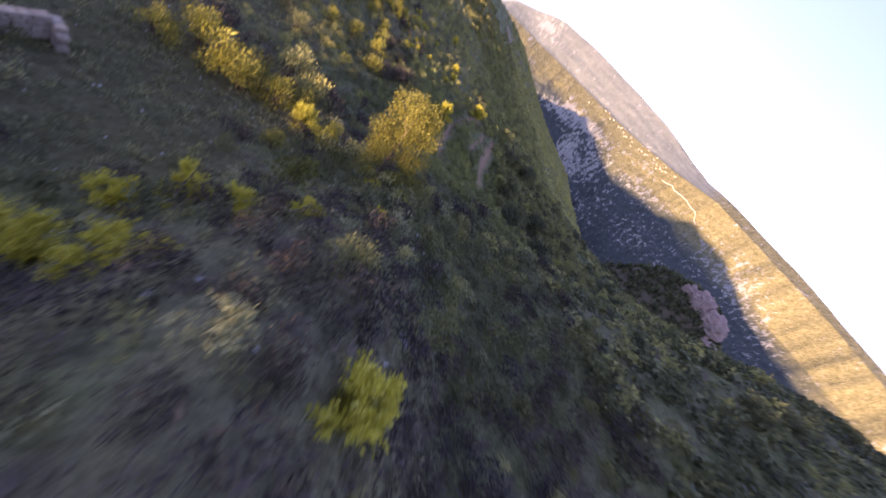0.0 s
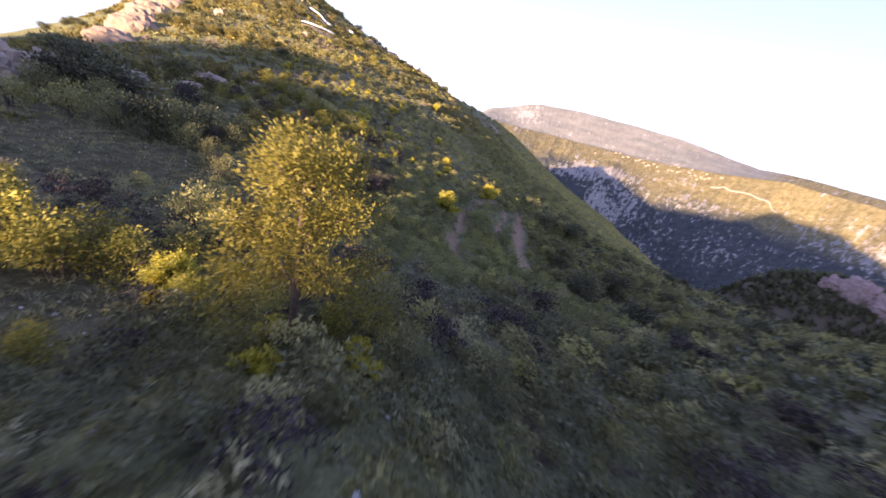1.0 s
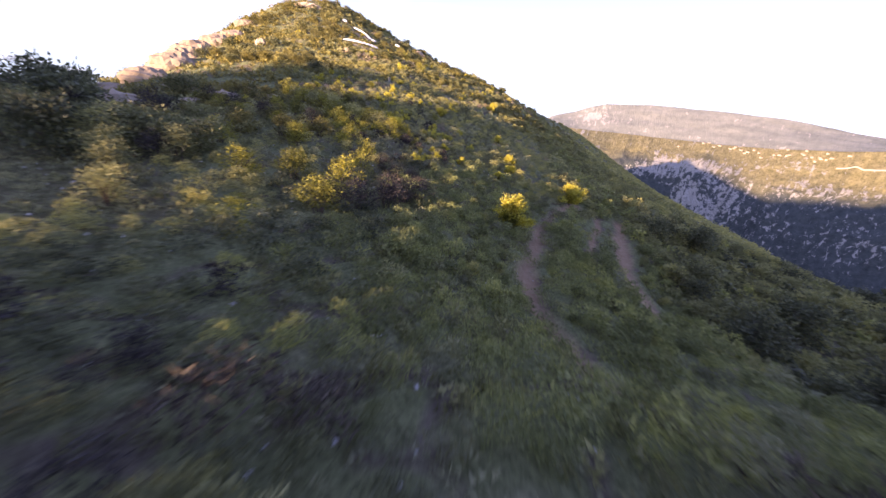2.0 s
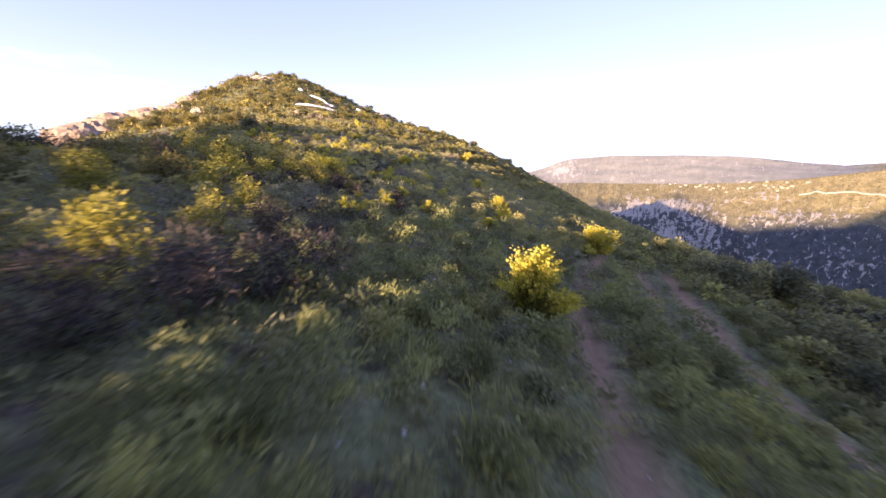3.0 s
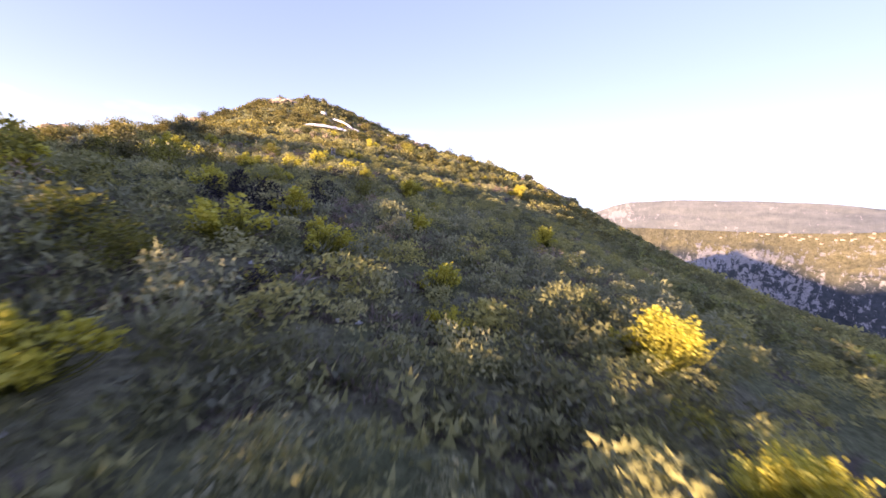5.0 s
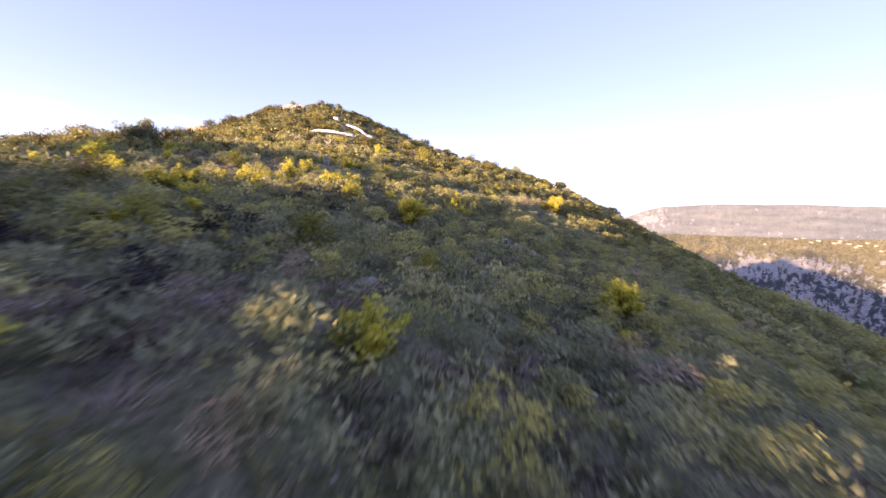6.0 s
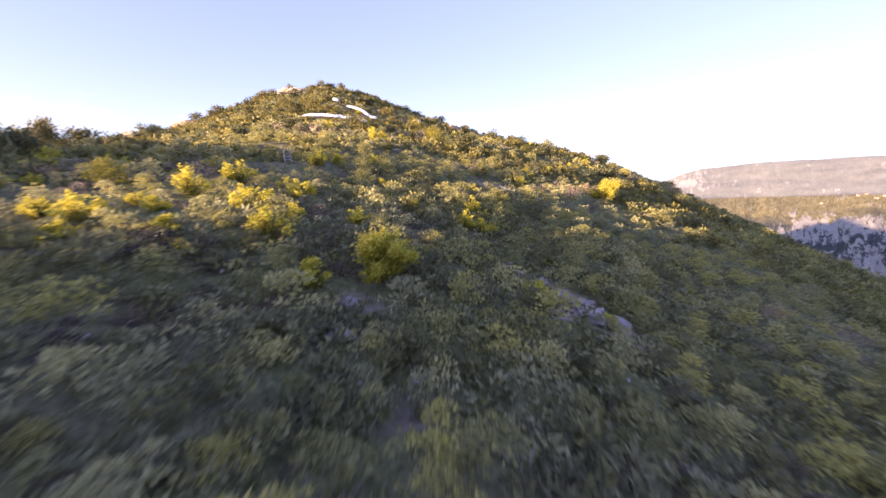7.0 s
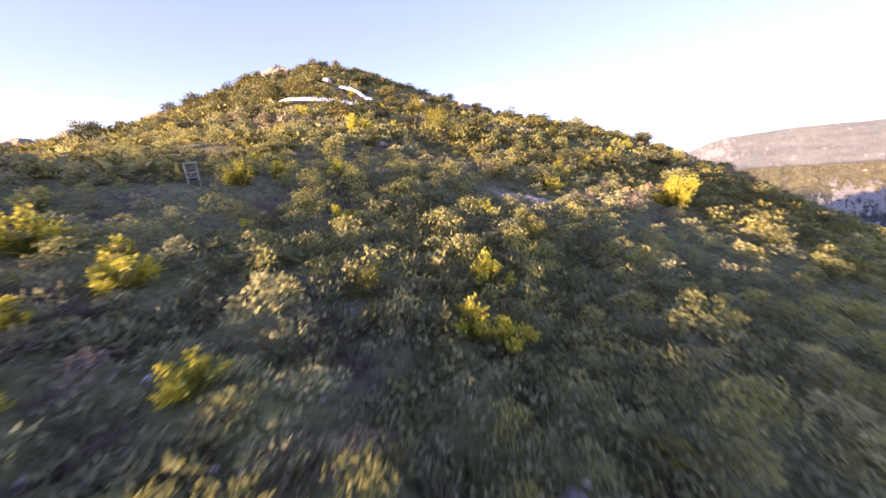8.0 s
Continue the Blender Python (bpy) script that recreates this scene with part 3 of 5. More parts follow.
def broom_bush(seed, rich=6):
    """A flowering broom, one metre across: plumes of blossom that spread from a narrow foot."""
    r = np.random.default_rng(seed)
    ob = new("broom_bush")
    part_mesh("woody_base", stem_mesh("woody_base", r, 5, 0.6, 0.36, 0.016), ob, "brown woody stems")
    plumes, count, size = {9: (21, 430, 0.038), 8: (12, 210, 0.056)}.get(rich, (10, 92, 0.074))
    tops = lobes(r, plumes, 0.50, 1.0, 0.26 if rich == 9 else 0.36)
    tops *= r.uniform(0.82, 1.12, (plumes, 1))
    tops[:, :2] += r.normal(size=(plumes, 2)) * 0.07
    green, bloom = [], []
    for k, top in enumerate(tops):
        axis = unit((top - np.array([0, 0, -0.15]))[None] + r.normal(size=(1, 3)) * 0.08)
        reach = r.uniform(0.13, 0.22)
        # shoots from the foot into the plume
        n = 22
        foot = r.normal(size=(n, 3)) * [0.07, 0.07, 0]
        tip = top + r.normal(size=(n, 3)) * reach * 0.7
        green.append(diamonds(foot, unit(tip - foot), np.linalg.norm(tip - foot, axis=1), 0.016 * r.uniform(0.7, 1.5, n), r))
        # blossom in short spikes round the plume's middle
        spikes = 16
        d = unit(r.normal(size=(spikes, 3)) + axis * 0.5)
        heart = top + d * reach * r.uniform(0.2, 0.8, spikes)[:, None]
        way = unit(d * 0.6 + axis * 0.9 + r.normal(size=(spikes, 3)) * 0.3)
        pick = r.integers(0, spikes, count)
        p = heart[pick] + way[pick] * r.uniform(-0.5, 0.8, count)[:, None] * reach + r.normal(size=(count, 3)) * 0.02
        p[:, 2] = np.maximum(p[:, 2], 0.08)
        ln = size * r.uniform(0.6, 1.4, count)
        bloom.append(diamonds(p, unit(way[pick] + r.normal(size=(count, 3)) * 0.8), ln, ln * 0.75, r))
    green.append(crown(r, 130, lobes(r, 12, 0.30, 0.42, 0.05), 0.14, 0.10, 0.3, 0.8))
    green, bloom = np.concatenate(green), np.concatenate(bloom)
    shoots = tagged(part_mesh("foliage", fast_mesh("foliage", green, quads_for(len(green) // 4), M_LIME), ob, "thin yellow-green shoots"), kind="stuff")
    tagged(part_mesh("blossom", fast_mesh("blossom", bloom, quads_for(len(bloom) // 4), M_FLOWER), shoots, "bright yellow pea flowers"), kind="stuff")
    return tagged(ob, "bushy wild broom covered in bright yellow flowers", "shrub", "flowering brooms on the slope")


def leafy_shrub(seed, mat, name, label, group, leaf=0.10, n=520, high=0.8, slim=0.5):
    """A rounded shrub, one metre across."""
    r = np.random.default_rng(seed)
    ob = new(name)
    part_mesh("woody_base", stem_mesh("woody_base", r, 5, high * 0.8, 0.4, 0.018), ob, "brown woody stems")
    v = crown(r, n, lobes(r, 15, 0.42, high, 0.12), 0.19, leaf, slim, 0.4)
    tagged(part_mesh("foliage", fast_mesh("foliage", v, quads_for(len(v) // 4), mat), ob), kind="stuff")
    return tagged(ob, label, "shrub", group)


def tree(seed, mat, name, label, high, wide, leaf, n, category="tree", bare=0.22, group=""):
    """A tree with trunk, limbs and an uneven crown, in metres."""
    r = np.random.default_rng(seed)
    ob = new(name)
    lean = r.normal(size=2) * 0.04 * high
    v, f = tube([(0, 0, -0.3), (lean[0] * 0.3, lean[1] * 0.3, high * 0.25), (lean[0], lean[1], high * 0.55), (lean[0] * 1.2, lean[1] * 1.4, high * 0.85)],
                [high * 0.022, high * 0.018, high * 0.012, high * 0.004], 9)
    part_mesh("trunk", mesh_of("trunk", v, f, M_WOOD, True), ob, "brown bark trunk")
    mids = []
    for k in range(9):
        a = k * 2.4 + r.uniform(-0.3, 0.3)
        z0 = high * (0.18 + 0.06 * k)
        reach = wide * 0.5 * r.uniform(0.6, 0.95) * (1 - 0.45 * (k / 9) ** 2)
        end = (lean[0] * 0.8 + reach * math.cos(a), lean[1] * 0.8 + reach * math.sin(a), min(z0 + reach * r.uniform(0.4, 0.9), high * 0.95))
        start = (lean[0] * 0.6, lean[1] * 0.6, z0)
        m = tuple(0.5 * (p + q) + (0.1 * reach if i == 2 else 0) for i, (p, q) in enumerate(zip(start, end)))
        v, f = tube([start, m, end], [high * 0.010, high * 0.007, high * 0.002], 6)
        part_mesh("limb", mesh_of("limb", v, f, M_WOOD, True), ob)
        mids += [end, m, tuple(0.5 * (p + q) for p, q in zip(m, end))]
    more = lobes(r, 26, wide * 0.44, high, bare + 0.08)
    mids = np.concatenate([np.array(mids), more])
    v = crown(r, n, mids, wide * (0.11 if bare else 0.16), leaf, 0.5, 0.15)
    v[:, 2] = np.maximum(v[:, 2], high * bare * 0.5)
    tagged(part_mesh("crown", fast_mesh("crown", v, quads_for(len(v) // 4), mat), ob), kind="stuff")
    return tagged(ob, label, category, group)


def at_ground(x, y, size=1.0, turn=None, high=1.0, sink=0.0):
    t = rng.uniform(0, 360) if turn is None else turn
    return pose(x, y, gz(x, y) - sink, 0, 0, t) @ Matrix.Diagonal((size, size, size * high, 1))


def set_thing(proto, m):
    """A copy of a prototype whose scale lies in its pose."""
    ob = copy_thing(proto, Matrix.Identity(4))
    ob.matrix_basis = m
    return ob


def drop(proto):
    """Takes away a prototype that has been copied."""
    for o in (*proto.children_recursive, proto):
        bpy.data.objects.remove(o)


BROOM_START = [
    (8.0, 9.0, 1.6), (7.4, 17.6, 0.9), (5.2, 14.7, 0.9), (3.6, 14.8, 1.3), (1.8, 15.4, 1.7), (0.6, 14.3, 1.6), (2.7, 10.9, 1.5), (1.1, 11.0, 1.7),
    (3.6, 10.9, 0.7), (1.5, 26.2, 1.9), (8.8, 22.8, 0.8), (6.2, 23.5, 1.1), (8.4, 23.6, 0.9), (6.7, 21.8, 0.9),
]
BROOM_SPUR = [
    (14.4, 66.6, 1.1), (1.0, 58.5, 1.1), (1.2, 59.3, 1.0), (1.5, 60.2, 0.8), (2.2, 61.0, 1.2), (1.5, 62.8, 0.8), (-0.5, 69.5, 1.5), (-5.3, 68.5, 1.6), 
    (-1.1, 72.3, 1.2), (4.4, 69.9, 0.9), (-4.8, 72.8, 1.3), (-6.5, 76.3, 1.2),
]
BROOM_UPPER = [
    (5.7, 82.2, 0.7), (-4.2, 95.2, 1.1), (-3.5, 95.4, 1.0), (-0.2, 90.4, 0.8), (-7.4, 87.8, 1.2), (-5.2, 87.2, 1.0),
    (-9.6, 88.9, 1.3), (-8.0, 89.3, 0.9), (-10.1, 90.4, 0.7), (-10.2, 91.9, 1.1), (-12.5, 88.9, 1.2), (-0.5, 94.6, 0.6), (-13.6, 91.6, 1.3),
    (-3.9, 77.6, 0.5), (-16.3, 99.6, 1.5), (-13.2, 101.7, 1.2), (-4.6, 97.3, 1.2), (-3.8, 66.7, 1.7), (-6.4, 67.1, 1.1), (-4.7, 62.6, 1.0), (-20.8, 80.2, 1.3), (-20.9, 88.1, 1.2),
    (-11.2, 80.8, 1.3), (-9.2, 86.2, 1.0), (-6.8, 103.3, 0.9), (-6.3, 63.0, 1.2), (-19.4, 110.7, 2.0), (-3.1, 62.0, 0.8), (-18.5, 82.5, 1.6), (-22.5, 84.5, 1.8),
]
BROOM_UPPER += [
    (-14.9, 82.3, 1.1), (-12.1, 81.9, 1.0), (-12.8, 83.4, 1.0), (-9.8, 81.3, 1.0), (-10.1, 82.2, 0.7), (-9.7, 80.6, 0.7), (-12.1, 85.5, 1.2), (-10.6, 84.6, 0.9), (-11.5, 87.2, 0.9), (-16.1, 81.9, 1.1),
    (-7.9, 85.7, 0.6), (-10.6, 98.5, 0.9), (-11.5, 95.6, 0.7), (-14.7, 97.9, 1.2), (-10.5, 99.4, 0.5), (-12.7, 87.3, 0.6), (-11.8, 92.6, 0.8), (1.5, 90.8, 0.6), (-6.8, 91.1, 0.9), (-26.3, 89.7, 0.7),
    (3.7, 71.5, 1.1), (1.3, 75.8, 1.2), (0.3, 71.7, 0.9), (1.3, 72.1, 0.7), (1.3, 68.4, 0.6), (0.2, 65.4, 0.7), (1.9, 65.2, 1.1), (-0.6, 64.2, 0.6), (-6.5, 74.5, 1.0), (-6.8, 78.9, 1.0), (0.9, 71.0, 1.1), (25.2, 79.7, 1.0), (17.4, 80.0, 1.2),
]
# the tall ones that stand clear of the scrub: x, y, width, height against width
BROOM_TALL = [
    (9.8, 53.6, 2.6, 0.92), (15.4, 68.8, 2.3, 0.85), (8.2, 71.1, 1.7, 0.70), (8.7, 67.9, 1.3, 0.75), (4.2, 63.2, 1.1, 0.72), (7.9, 64.1, 1.2, 0.65),
    (5.6, 84.4, 1.7, 0.82), (-4.3, 88.8, 1.8, 0.75), (1.2, 114.5, 2.1, 0.9),
]
large_brooms = [broom_bush(s, 9) for s in (11, 12)]
brooms = [broom_bush(s, 8) for s in (16, 17)] + [broom_bush(s, 3) for s in (13, 14, 15)]
n = 0
for x, y, size in BROOM_START + BROOM_SPUR + BROOM_UPPER:
    set_thing(large_brooms[n % 2] if size > 1.65 and y < 75 else brooms[n % 2 if y < 24 else 2 + n % 3], at_ground(x, y, size, high=rng.uniform(0.6, 0.85)))
    n += 1
for k, (x, y, size, high) in enumerate(BROOM_TALL):
    set_thing(large_brooms[k % 2], at_ground(x, y, size, high=high))
# the yellow band that crosses the slope, and stray ones above it
for x, y in zip(rng.uniform(-24, 4, 90), rng.uniform(60, 100, 90)):
    if fbm(np.array([x]), np.array([y]), 9, 2, 88)[0] > 0.05 and x < np.interp(y, [60, 75, 100], [-2, -9, -11]) and near_line(x, y, [(-16.3, 97.1), (-11, 94.3)]) > 1.6:
        set_thing(brooms[2 + n % 3], at_ground(x, y, rng.uniform(0.5, 1.0), high=rng.uniform(0.6, 1.0)))
        n += 1
for x, y in zip(rng.uniform(-50, 4, 52), rng.uniform(108, 150, 52)):
    set_thing(brooms[2 + n % 3], at_ground(x, y, rng.uniform(0.7, 1.6), high=rng.uniform(0.5, 0.8)))
    n += 1
for b in brooms + large_brooms:
    drop(b)

# fresh yellow-green bushes and young trees by the meadows
LIME = [
    (4.0, 18.6, 2.3), (-2.0, 25.9, 2.8), (-3.4, 26.5, 3.0), (-0.5, 27.1, 2.7), (-5.2, 27.2, 3.0), (-2.6, 28.0, 2.8), (0.6, 28.2, 2.2), (7.4, 24.3, 1.4), (-6.4, 25.4, 2.4), (3.4, 24.6, 1.8), (-2.6, 47.2, 2.6), (-3.7, 56.0, 2.4), (-4.6, 45.4, 2.4),
    (-6.0, 52.5, 2.6), (-8.2, 29.0, 2.6), (3.2, 27.0, 2.0), (1.8, 22.0, 1.6), (-9.5, 49.5, 2.5), (-28.6, 136.0, 3.0), (-18.2, 121.0, 2.6), (-25.0, 118.0, 2.4), (-9.0, 63.0, 2.7),
]
LIME += [
    (1.0, 43.6, 2.7), (-0.9, 52.4, 2.2), (-0.3, 48.5, 2.6), (-12.5, 62.5, 2.2), (-16.5, 65.0, 2.2), (-1.7, 63.8, 1.9), (0.4, 67.0, 1.3), (-6.5, 60.0, 2.6), (-2.6, 62.3, 2.2), (-5.8, 64.4, 2.8), (-9.4, 66.6, 2.9), (-13, 68.6, 3.0), (-16.4, 70.2, 3.0), (-19.8, 72.6, 3.0),
]
LIME += [
    (-2.8, 79.4, 1.6), (-15.8, 87.9, 1.7), (-1.8, 55.5, 1.8), (-4.1, 59.5, 1.3), (-9.8, 56.0, 1.6), (-4.5, 102.1, 1.3), (-6.6, 95.0, 1.1), (0.5, 80.2, 1.1), (-24.9, 129.5, 2.8), (-16.3, 118.3, 2.4), (-14.1, 115.8, 1.3), (-8.9, 128.7, 1.8),
]
limes = [leafy_shrub(s, M_LIME, "leafy_bush", "broad bush of fresh yellow-green leaves catching low sun", "leafy bushes by the meadow", 0.052, 1400, 0.85) for s in (21, 22, 23)]
for n, (x, y, size) in enumerate(LIME):
    set_thing(limes[n % 3], at_ground(x, y, size, high=rng.uniform(0.75, 0.95)))
small_limes = [leafy_shrub(s, M_LIME, "leafy_bush", "low rounded yellow-green bush on the open slope", "leafy bushes on the slope", 0.070, 700, 0.8) for s in (27, 28, 29)]
for n, (x, y) in enumerate(zip(rng.uniform(-22, 1, 60), rng.uniform(57, 77, 60))):
    if x < 4 - (y - 57) * 0.35:
        set_thing(small_limes[n % 3], at_ground(x, y, rng.uniform(1.0, 2.0), high=rng.uniform(0.7, 0.95)))
for b in limes + small_limes:
    drop(b)

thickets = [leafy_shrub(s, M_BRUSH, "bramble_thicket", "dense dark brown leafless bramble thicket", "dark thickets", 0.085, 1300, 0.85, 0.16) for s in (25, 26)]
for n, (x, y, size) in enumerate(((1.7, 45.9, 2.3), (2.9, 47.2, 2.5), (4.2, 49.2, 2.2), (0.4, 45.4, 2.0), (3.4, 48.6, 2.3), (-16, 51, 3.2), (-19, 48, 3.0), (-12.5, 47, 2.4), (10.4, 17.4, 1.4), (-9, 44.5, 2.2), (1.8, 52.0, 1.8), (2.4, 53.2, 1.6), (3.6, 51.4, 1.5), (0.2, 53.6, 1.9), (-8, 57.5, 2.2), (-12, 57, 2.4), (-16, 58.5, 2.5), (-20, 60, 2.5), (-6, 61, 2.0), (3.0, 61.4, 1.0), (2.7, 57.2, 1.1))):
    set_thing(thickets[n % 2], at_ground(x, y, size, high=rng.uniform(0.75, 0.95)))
for b in thickets:
    drop(b)

young = tree(31, M_SPRING, "young_tree", "slender young tree with pale yellow-green spring leaves", 6.4, 4.8, 0.088, 19000, bare=0.14)
young.matrix_basis = at_ground(6.6, 23.8, 1.0, 20)

oaks = [tree(s, M_DARK, "holm_oak", "low dark evergreen oak with a dense rounded crown", 3.4, 4.4, 0.28, 1900, bare=0.0, group="evergreen oaks") for s in (41, 42, 43)]
HEDGE = [
    (-30.9, 91.2, 0.62), (-28.6, 92.6, 0.58), (-26.4, 93.6, 0.5), (-24.2, 94.2, 0.34), (-33.8, 91.0, 0.5), (-36.4, 90.4, 0.62), (-39.6, 90.6, 0.55), (-42.5, 90.4, 0.6), (-45.8, 90.0, 0.55),
    (-34.6, 92.8, 0.5), (-38.0, 93.0, 0.45), (-41.0, 94.0, 0.5), (-31.8, 94.4, 0.4),
]
OAKS = [
    (-15.5, 47.5, 0.7), (-12.6, 42.2, 0.85), (-10.6, 45.2, 0.85), (-8.4, 46.8, 0.65), (-20.7, 48.6, 1.2), (-23.6, 49.8, 1.15), (-25.6, 48.4, 0.9), (-19.0, 55.0, 0.5), (-30.0, 56.0, 0.8),
    (-26, 63, 1.0), (-36, 60, 1.2), (26, 52, 0.9), (29, 57, 1.0), (27, 63, 0.9), (31, 48, 0.9), (25, 70, 0.8), (34, 60, 1.0), (30, 72, 0.9),
]
hedge = [tree(s, M_OAK, "hedge_oak", "spreading olive-green oak in the hedge on the ridge", 3.4, 4.4, 0.24, 2400, bare=0.0, group="hedge oaks on the ridge") for s in (44, 45, 46)]
for n, (x, y, size) in enumerate(HEDGE):
    set_thing(hedge[n % 3], at_ground(x, y, size, high=rng.uniform(0.75, 1.0)))
slim = set_thing(hedge[0], at_ground(-29.4, 91.1, 0.36, high=2.0))
tagged(slim, "narrow upright dark tree standing out of the hedge", "tree")
for b in hedge:
    drop(b)
for n, (x, y, size) in enumerate(OAKS):
    set_thing(oaks[n % 3], at_ground(x, y, size, high=rng.uniform(0.75, 1.0)))
for k in range(105):
    # ridge to the west, upper slope and the steep side over the gorge
    zone = k % 3
    if zone == 0:
        x, y = rng.uniform(-70, -24), rng.uniform(84, 118)
        s = rng.uniform(0.3, 0.6)
    elif zone == 1:
        x, y = rng.uniform(-66, 10), rng.uniform(118, 175)
        s = rng.uniform(0.4, 0.75)
    else:
        x, y = rng.uniform(24, 62), rng.uniform(20, 100)
        s = rng.uniform(0.4, 0.75)
    set_thing(oaks[k % 3], at_ground(x, y, s, high=rng.uniform(0.65, 0.95), sink=0.1))
for b in oaks:
    drop(b)

STRIPS = [[(-37.3, 120.0), (-33.4, 121.7), (-30.3, 125.0)], [(-42.6, 136.4), (-39, 136), (-35.2, 134.8)], [(-45.9, 136.9), (-44.8, 136.7)], [(-32.6, 143.2), (-31.2, 142.8)]]
# kermes oaks that round off the upper slope, each standing clear of the scrub
kermes = [leafy_shrub(s, M_OAK, "kermes_oak", "rounded kermes oak shrub on the upper slope", "kermes oaks", 0.072, 800, 0.85, 0.6) for s in (71, 72, 73, 74)]
flank = [leafy_shrub(s, M_GREEN, "buckthorn_shrub", "dense dull green shrub on the shaded flank", "flank shrubs", 0.074, 760, 0.8, 0.6) for s in (75, 76, 77)]
for k in range(330):
    x, y = rng.uniform(-64, 26), rng.uniform(106, 166)
    if y < 113 - 0.10 * x - 4 * (x > -12) or patch_mask(np.array([x]), np.array([y]), BARE)[0] > 0.2:
        continue
    if min(near_line(x, y + d, line) for line in STRIPS for d in (0, 1.5, 3.0)) < 1.6:
        continue
    on_flank = x > -16 + rng.uniform(-7, 7)
    size = rng.uniform(1.2, 3.0) * (0.85 if on_flank else 1)
    set_thing(flank[k % 3] if on_flank else kermes[k % 4], at_ground(x, y, size, high=rng.uniform(0.7, 0.95), sink=0.1))
for k in range(130):
    x, y = rng.uniform(-34, -5), rng.uniform(44, 80)
    if patch_mask(np.array([x]), np.array([y]), MEADOWS)[0] > 0.1 or fbm(np.array([x]), np.array([y * 2]), 12, 2, 83)[0] < -0.15 or x > -5 - (y - 50) * 0.2:
        continue
    set_thing(kermes[k % 4], at_ground(x, y, rng.uniform(1.1, 2.3), high=rng.uniform(0.75, 1.0), sink=0.1))
# bushes in rows between the tracks, and larger ones down the side of the gorge
verge = [leafy_shrub(s, M_LUSH, "verge_shrub", "rounded fresh green shrub beside the worn tracks", "shrubs along the tracks", 0.072, 760, 0.85, 0.5) for s in (78, 79, 80)]
for k in range(330):
    y = rng.uniform(41, 72)
    x = rng.uniform(4.5, 23)
    if track_mask(np.array([x - 0.5, x, x + 0.5]), np.array([y, y, y])).max() > 0.05:
        continue
    if min(math.hypot(x - t[0], y - t[1]) for t in BROOM_TALL) < 1.6 or (x < 10 and y > 58):
        continue
    size = rng.uniform(0.8, 1.35) if x > 12 else rng.uniform(0.7, 1.3)
    set_thing(verge[k % 3] if rng.uniform() < 0.62 else flank[k % 3], at_ground(x, y, size, high=rng.uniform(0.75, 1.05), sink=0.08))
mastic = [leafy_shrub(s, M_GREEN, "mastic_shrub", "broad green mastic shrub on the side of the gorge", "mastic shrubs over the gorge", 0.074, 760, 0.8, 0.6) for s in (82, 83, 84)]
for k in range(270):
    x, y = rng.uniform(23.5, 46), rng.uniform(46, 125)
    if near_line(x, y, TRACKS[2][0]) < 2.2:
        continue
    set_thing(mastic[k % 3], at_ground(x, y, rng.uniform(1.4, 3.2), high=rng.uniform(0.7, 1.0), sink=0.1))
for b in kermes + flank + verge + mastic:
    drop(b)

greens = [leafy_shrub(s, M_GREEN, "evergreen_shrub", "rounded evergreen garrigue shrub with small dark leaves", "evergreen shrubs", 0.09, 420, 0.75) for s in (51, 52, 53, 54)]
big_greens = [leafy_shrub(s, M_GREEN, "evergreen_shrub", "tall evergreen garrigue shrub with dense dark leaves", "evergreen shrubs", 0.058, 1100, 0.8) for s in (55, 56, 57)]
greys = [leafy_shrub(s, M_GREY_LEAF, "cistus_shrub", "low grey-green shrub with soft dusty leaves", "grey shrubs", 0.075, 380, 0.7, 0.4) for s in (61, 62, 63)]
for n, (x, y, size) in enumerate(((6.9, 12.2, 1.7), (-1.5, 31.6, 2.8), (0.4, 30.2, 2.6), (-0.2, 28.9, 2.2), (5.2, 24.8, 2.2), (6.0, 22.4, 1.9), (8.6, 25.4, 2.4), (9.4, 23.8, 1.8), (-15, 42.5, 3.6), (-12.6, 43.2, 3.0),
                                  (-17.5, 41.6, 3.2), (-9.8, 42.6, 2.6), (-7.0, 41.0, 2.4), (-20.5, 40.5, 3.0), (-14, 46, 3.4), (-11, 46.5, 2.8), (-4.2, 63.2, 2.6), (-7.6, 65.4, 2.8), (-11.2, 67.4, 2.9), (-14.8, 69.4, 3.0), (-18, 71.4, 3.0), (-18, 45, 3.2), (-22, 44, 3.4), (-5.0, 39.0, 2.2), (-8.0, 45.0, 2.4))):
    set_thing(big_greens[n % 3], at_ground(x, y, size, high=rng.uniform(0.8, 1.0)))
set_thing(greens[1], at_ground(-3.3, 80.0, 2.0, high=0.8))
for k in range(150):
    x, y = rng.uniform(-26, 30), rng.uniform(8, 128)
    if track_mask(np.array([x]), np.array([y]))[0] > 0 or patch_mask(np.array([x]), np.array([y]), MEADOWS)[0] > 0:
        continue
    if near_line(x, y, [(-16.3, 97.1), (-11, 94.3)]) < 1.6:
        continue
    low = 0.6 if 72 < y < 100 and x < 8 else 1.0
    grey = fbm(np.array([x]), np.array([y]), 14, 2, 77)[0] > 0.08
    set_thing((greys[k % 3] if grey else greens[k % 4]), at_ground(x, y, rng.uniform(0.7, 1.7) * low, high=rng.uniform(0.7, 1.0)))
for b in greens + greys + big_greens:
    drop(b)


